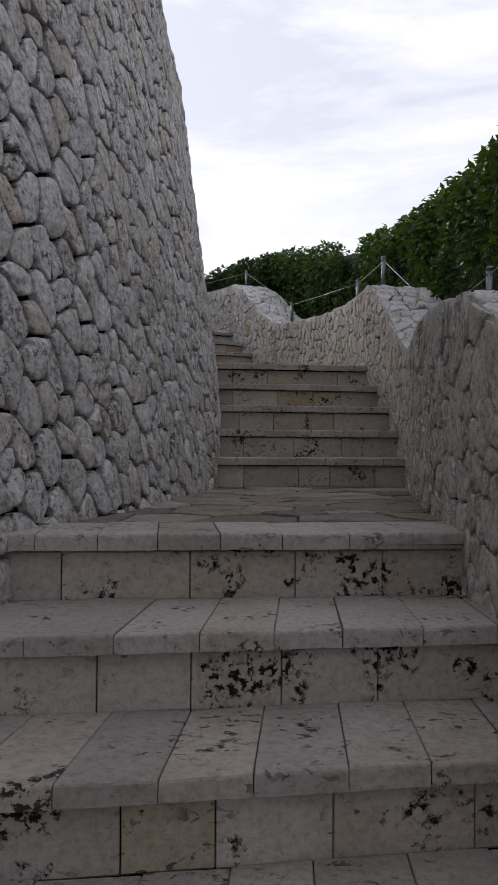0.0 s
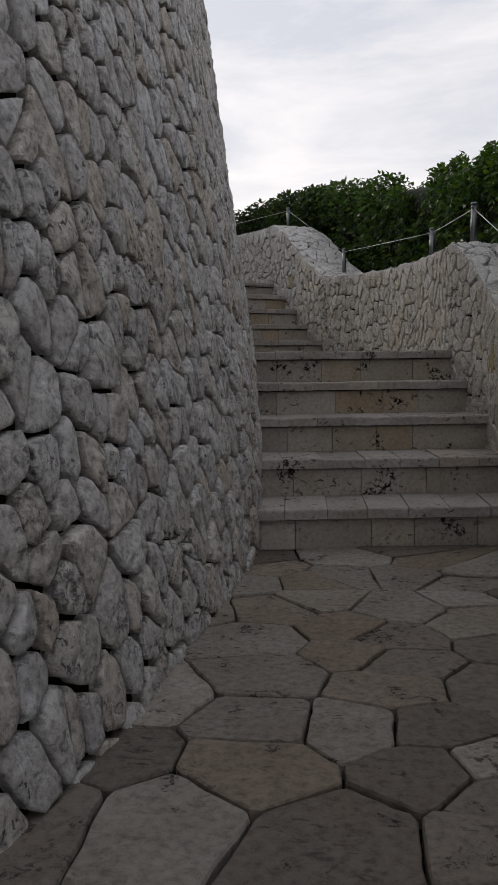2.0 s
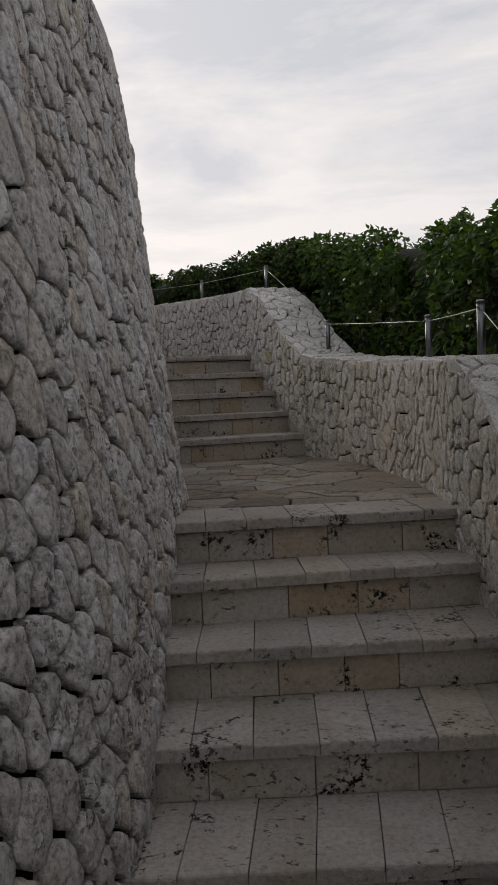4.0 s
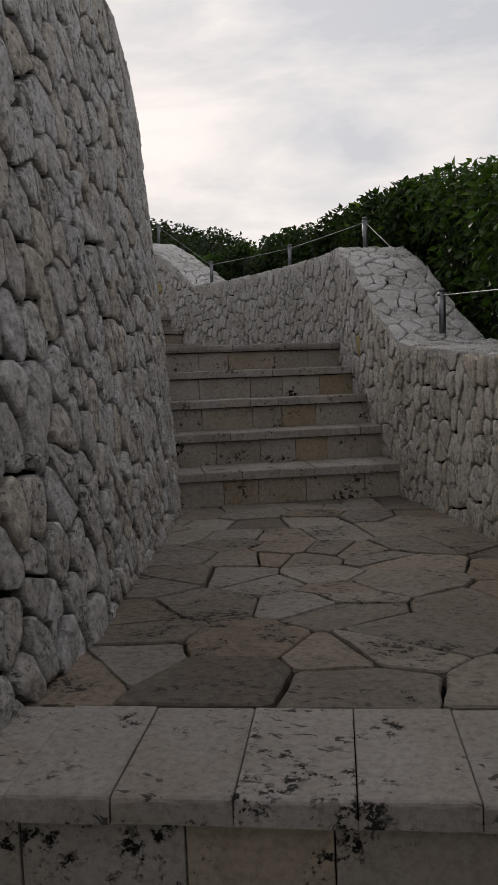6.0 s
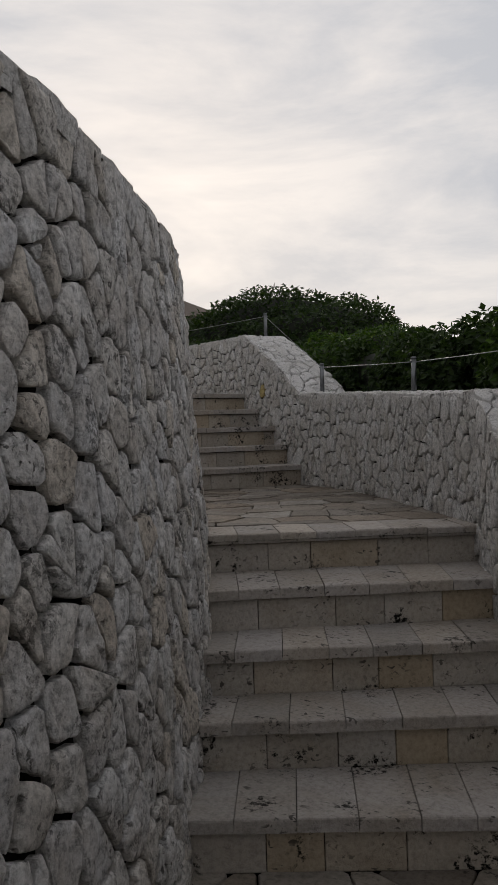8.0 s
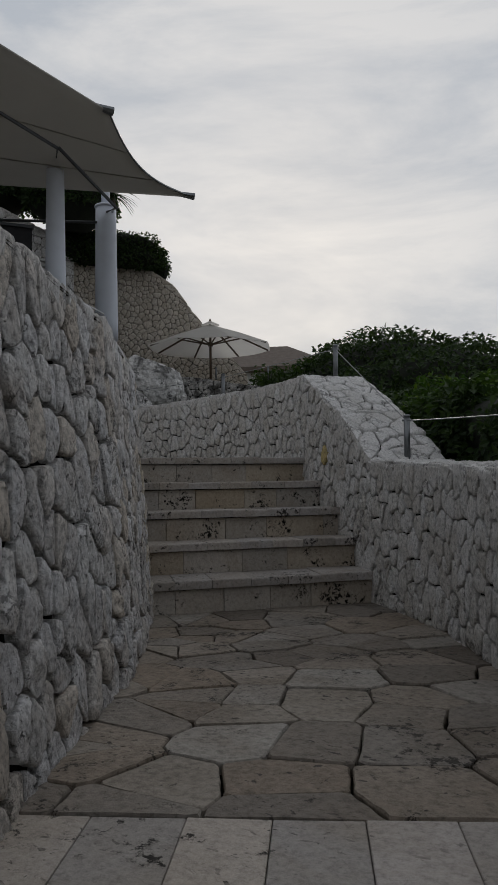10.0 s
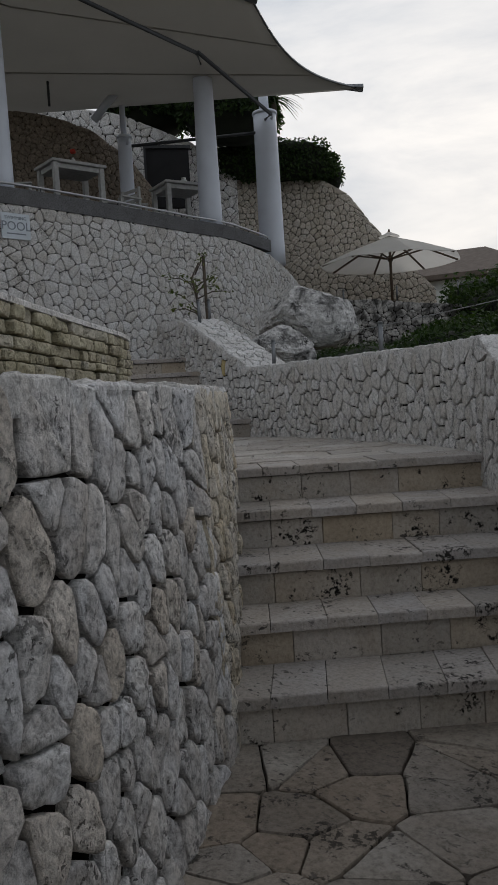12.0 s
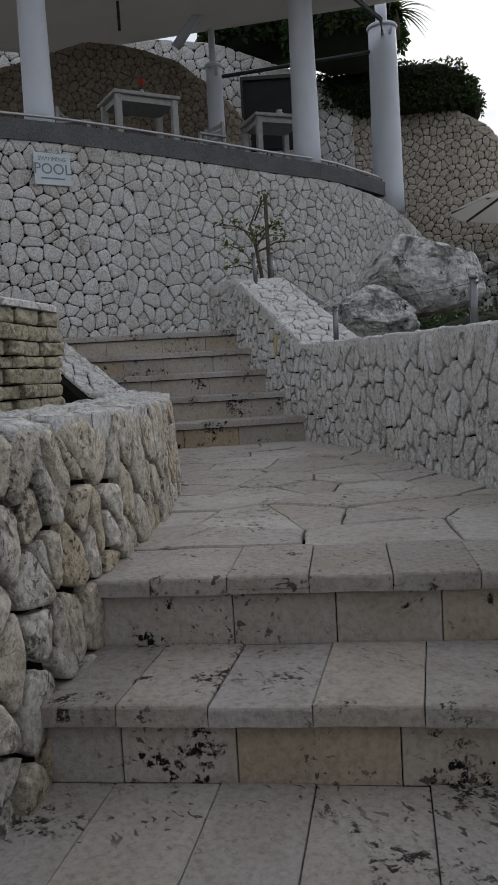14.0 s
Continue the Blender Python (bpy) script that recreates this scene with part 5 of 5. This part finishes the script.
def shrub_mound(cx, cy, cz, rx, ry, rz, count, size, mat, name, label, category="bush", turn=0.0, boxy=0.0):
    """A rounded mass of foliage with an uneven outline over a shell painted as shade."""
    ob = thing(name, cx, cy, cz - rz * 0.6, label, category, turn=turn)
    bm = bmesh.new()
    bmesh.ops.create_icosphere(bm, subdivisions=3, radius=1.0)
    lift = Vector((0, 0, rz * 0.6))

    def bump(d):
        k = 1 + boxy * ((d.x ** 6 + d.y ** 6 + d.z ** 6) ** (-1 / 6) - 1)
        return k + 0.16 * noise.noise(Vector((cx + d.x * 2.2, cy + d.y * 2.2, d.z * 2.2))) + 0.10 * noise.noise(Vector((cx + d.x * 6, d.y * 6, d.z * 6)))
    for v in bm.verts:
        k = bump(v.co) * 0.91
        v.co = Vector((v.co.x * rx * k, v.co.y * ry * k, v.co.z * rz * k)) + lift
    part("shade_core", bm, LEAF_SHADE, ob, "near-black shell painted as the shade inside the foliage", True)
    sp = []
    for _ in range(count):
        d = Vector((rng.gauss(0, 1), rng.gauss(0, 1), rng.gauss(0, 1))).normalized()
        if d.z < (-0.85 if boxy else -0.4):
            continue
        k = bump(d) * rng.uniform(0.925, 1.02)
        sp.append((Vector((d.x * rx * k, d.y * ry * k, d.z * rz * k)) + lift, d, size * rng.uniform(0.7, 1.3)))
    f = leaves("foliage", sp, mat, "", "", parent=ob)
    f["kind"] = "stuff"
    return ob


shrub_mound(-6.6, 18.3, 1.95, 3.0, 2.6, 1.85, 40000, 0.095, DARK_LEAF, "broad_bush", "large dark rounded bush beyond the parapet")
shrub_mound(-4.3, 16.6, 2.42, 1.6, 1.6, 1.35, 24000, 0.080, VINE, "broad_bush", "rounded green bush beyond the parapet")
shrub_mound(-9.2, 23.0, 3.5, 3.6, 3.2, 2.12, 36000, 0.115, DARK_LEAF, "broad_bush", "large dark rounded bush beside the umbrella terrace")
shrub_mound(-7.6, 16.9, 2.6, 1.8, 1.7, 1.25, 26000, 0.072, DARK_LEAF, "broad_bush", "dark garden bush below the boulder")
shrub_mound(-13.0, 27.0, 4.0, 4.0, 3.0, 2.2, 6000, 0.15, DARK_LEAF, "broad_bush", "distant dark bush beside the tiled roof")
shrub_mound(-15.35, 19.85, 8.12, 0.62, 1.42, 0.42, 7500, 0.085, DARK_LEAF, "clipped_hedge", "dark clipped hedge on top of the rubble wall", "hedge", turn=-30, boxy=0.9)
shrub_mound(-14.95, 21.30, 7.92, 0.30, 0.34, 0.44, 700, 0.08, DARK_LEAF, "flowering_shrub", "loose shrub with sprigs at the wall end")


# ---- boulders ----
def boulder(x, y, z, rx, ry, rz, turn, label, seed):
    """A rock broken along flat planes, with an eroded skin."""
    pick = random.Random(int(seed * 10))
    cuts = []
    for _ in range(11):
        d = Vector((pick.gauss(0, 1), pick.gauss(0, 1), pick.gauss(0, 0.8))).normalized()
        cuts.append((d, pick.uniform(0.60, 0.88)))
    bm = bmesh.new()
    bmesh.ops.create_icosphere(bm, subdivisions=5, radius=1.0)
    for v in bm.verts:
        d = v.co.copy()
        p = d * (1.05 + 0.15 * noise.noise(d * 1.3 + Vector((seed, 0, 0))))
        for n, far in cuts:
            over = p.dot(n) - far
            if over > 0:
                p -= n * over * 0.92
        p += d * (0.05 * noise.noise(d * 3.5 + Vector((0, seed, 0))) + 0.035 * noise.noise(d * 9 + Vector((0, 0, seed))) - 0.05 * abs(noise.noise(Vector((d.x * 3, d.y * 3, d.z * 11 + seed)))) + 0.015 * noise.noise(d * 24))
        v.co = Vector((p.x * rx, p.y * ry, max(p.z, -0.75) * rz)) * 1.2
    ob = part("boulder", bm, ROCK, None, "", False)
    ob.matrix_world = pose(x, y, z, 0, 0, turn)
    return tagged(ob, label, "boulder")


boulder(-10.27, 16.14, 4.10, 0.58, 0.50, 0.50, 35, "large grey limestone boulder with black weathering", 3.0)
boulder(-9.3, 14.72, 3.52, 0.46, 0.36, 0.30, 20, "smaller grey boulder at the foot of the large one", 11.0)
boulder(-10.2, 16.75, 3.98, 0.28, 0.28, 0.36, 70, "dark weathered limestone boulder in the garden bed", 23.0)
shrub_mound(-9.35, 15.75, 3.15, 0.55, 0.55, 0.42, 2600, 0.045, DARK_LEAF, "low_shrub", "low dark shrub among the boulders")
shrub_mound(-8.2, 15.2, 3.12, 0.80, 0.60, 0.42, 3200, 0.045, DARK_LEAF, "low_shrub", "low dark shrub in the garden bed")
boulder(-8.75, 14.25, 3.15, 0.22, 0.18, 0.14, 0, "small pale stone in the garden bed", 31.0)
garden_ = [(-7.2, 13.5, 2.95), (-9.6, 13.8, 3.35), (-11.9, 14.9, 3.6), (-13.4, 18.3, 3.7), (-11.0, 20.2, 3.6), (-8.0, 18.0, 2.9), (-6.0, 15.0, 2.6)]
tagged(make("ground_garden", garden_, [tuple(range(7))], EARTH), "dark planted bed behind the parapet", "garden bed", kind="structure")


# ---- sapling and strap-leaved plants ----
sap = thing("sapling", -9.28, 13.66, 3.35, "thin young tree with few yellow-green leaves", "tree")
make("trunk", *tube([(0, 0, 0.3), (-0.02, 0.0, 0.62), (0.05, -0.08, 0.85), (0.0, -0.10, 1.05), (0.08, -0.05, 1.22)], [0.022, 0.018, 0.015, 0.011, 0.006], 8), BARK, sap, smooth=True)
sp_ = []
for k in range(13):
    a, b = rng.uniform(0, 6.28), rng.uniform(0.15, 0.42)
    s0 = Vector((0.02, -0.06, rng.uniform(0.62, 1.12)))
    e0 = s0 + Vector((math.cos(a) * b, math.sin(a) * b, rng.uniform(0.05, 0.28)))
    md = s0.lerp(e0, 0.5) + Vector((0, 0, 0.04))
    make("branch", *tube([s0, md, e0], [0.008, 0.006, 0.003], 6), BARK, sap, smooth=True)
    for _ in range(14):
        sp_.append((md.lerp(e0, rng.uniform(0, 1.1)) + Vector((rng.uniform(-.05, .05), rng.uniform(-.05, .05), rng.uniform(-.03, .05))), (0.3, -0.5, 0.6), rng.uniform(0.035, 0.06)))
f_ = leaves("foliage", sp_, YOUNG_LEAF, "", "", parent=sap)
f_["kind"] = "stuff"
make("stake", *tube([(0.10, 0.02, 0.2), (0.12, 0.0, 1.30)], 0.018, 8), BARK, sap, "plain supporting stake")


def strap_plant(x, y, z, n, length, droop, mat, name, label, stem=0.0):
    ob = thing(name, x, y, z, label, "plant")
    if stem:
        make("stem", *tube([(0, 0, -stem), (0.03, 0, -stem * 0.4), (0, 0, 0.05)], [0.09, 0.075, 0.06], 10), BARK, ob, smooth=True)
    for k in range(n):
        a = rng.uniform(0, 6.283)
        L = length * rng.uniform(0.7, 1.15)
        rise = rng.uniform(0.15, 0.9)
        vs, fs = [], []
        for i in range(7):
            t = i / 6
            r, h = L * t * math.cos(rise * (1 - t * 0.4)), L * (t * math.sin(rise) - droop * t * t)
            w = 0.028 * length * (1 - t) ** 0.7 + 0.002
            c, s = math.cos(a), math.sin(a)
            vs += [(c * r - s * w, s * r + c * w, h), (c * r, s * r, h - w * 0.5), (c * r + s * w, s * r - c * w, h)]
        for i in range(6):
            fs += [(3 * i, 3 * i + 1, 3 * i + 4, 3 * i + 3), (3 * i + 1, 3 * i + 2, 3 * i + 5, 3 * i + 4)]
        make("leaf", vs, fs, mat, ob)
    return ob


strap_plant(-14.2, 19.1, 9.0, 60, 0.75, 0.75, DARK_LEAF, "screw_pine", "drooping strap-leaved tree behind the canopy", 0.4)
strap_plant(-15.55, 18.2, 9.25, 46, 0.80, 0.75, DARK_LEAF, "screw_pine", "drooping strap-leaved tree behind the canopy", 0.4)
shrub_mound(-15.0, 18.6, 8.95, 0.95, 1.05, 0.75, 4500, 0.12, DARK_LEAF, "tree_crown", "dark tree crown hanging behind the columns", "tree")
shrub_mound(-16.6, 17.6, 9.25, 0.9, 1.0, 0.6, 3500, 0.12, DARK_LEAF, "tree_crown", "dark tree crown over the upper rubble wall", "tree")
strap_plant(-8.3, 14.6, 3.15, 18, 0.55, 0.55, YOUNG_LEAF, "strap_leaf_plant", "low green strap-leaved plant in the garden bed")
strap_plant(-9.0, 16.0, 3.35, 18, 0.60, 0.55, DARK_LEAF, "strap_leaf_plant", "low green strap-leaved plant in the garden bed")
strap_plant(-7.6, 14.5, 2.95, 16, 0.50, 0.5, DARK_LEAF, "strap_leaf_plant", "low green strap-leaved plant in the garden bed")

# short posts beside the umbrella terrace
for x, y in ((-12.45, 19.10), (-11.75, 19.80), (-10.9, 20.5)):
    m = pose(x, y, 4.70, 0, 0, 0)
    o = copy_thing(post_, m)
    o.matrix_world = m

# ---- round planter of stacked ledge stone on the wall top ----
PLR = Line([(-3.00, 7.40), (-3.55, 8.25), (-4.25, 9.15), (-5.05, 9.85), (-5.60, 10.35), (-6.10, 10.82), (-6.42, 11.06), (-6.56, 11.02), (-6.54, 10.75), (-6.30, 10.4)], 1)


def planter_face(u, v, out):
    q = PLR.off(u, out)
    return (q[0], q[1], v)


planter = flat_core("planter_wall", PLR, lambda u: 3.40, 2.9, 0.25, "curved planter of stacked yellowish ledge stone on the wall top")
planter["category"] = "planter"
courses_ = []
beds_ = [2.97 + 0.0625 * k + (rng.uniform(-0.009, 0.009) if 0 < k < 7 else 0) for k in range(8)]
for z_, zt_ in zip(beds_[:-1], beds_[1:]):
    u_ = rng.uniform(0, 0.1)
    while u_ < PLR.length - 0.1:
        w_ = rng.uniform(0.08, 0.24)
        g_ = rng.uniform(-0.014, 0.014)
        q_ = [(u_, z_), (u_ + w_ * 0.5, z_ + rng.uniform(-0.004, 0.004)), (u_ + w_, z_), (u_ + w_, zt_), (u_ + w_ * 0.5, zt_ + rng.uniform(-0.004, 0.004)), (u_, zt_)]
        courses_.append(((u_, z_), rubble_stone(q_, lambda a, b, o, g=g_: planter_face(a, b, o + g), 0.004, 0.024, 0.1)))
        u_ += w_
face_wall(planter, courses_, 280, lambda u, v: u > 1.0, LEDGE, "ledge_stone")
pc_v, pc_f = [], []
us_ = np.linspace(0, PLR.length, 60)
for u in us_:
    p, n = PLR.at(u), PLR.normal(u)
    for w, z in ((-0.035, 3.405), (-0.035, 3.428), (-0.025, 3.436), (0.26, 3.436), (0.26, 3.405)):
        pc_v.append((p[0] - n[0] * w, p[1] - n[1] * w, z))
for i in range(len(us_) - 1):
    for k in range(5):
        pc_f.append((i * 5 + k, i * 5 + 5 + k, i * 5 + 5 + (k + 1) % 5, i * 5 + (k + 1) % 5))
make("coping", pc_v, pc_f, RUBBLE_PALE, planter, "pale thin coping slab")

# ---- far tiled pavilion ----
pav = thing("pavilion", -18.9, 31.6, 3.5, "distant pavilion with a dark tiled pyramid roof", "building", turn=30)
make("roof", [(-2.4, -2.4, 3.15), (2.4, -2.4, 3.15), (2.4, 2.4, 3.15), (-2.4, 2.4, 3.15), (-0.5, 0, 4.25), (0.5, 0, 4.25), (-2.4, -2.4, 3.0), (2.4, -2.4, 3.0), (2.4, 2.4, 3.0), (-2.4, 2.4, 3.0)],
     [(0, 1, 5, 4), (2, 3, 4, 5), (1, 2, 5), (3, 0, 4), (6, 7, 1, 0), (7, 8, 2, 1), (8, 9, 3, 2), (9, 6, 0, 3), (9, 8, 7, 6)], TILE, pav)
part("wall", box_bm(-2.0, -2.0, -1.0, 2.0, 2.0, 3.0), WHITE, pav)
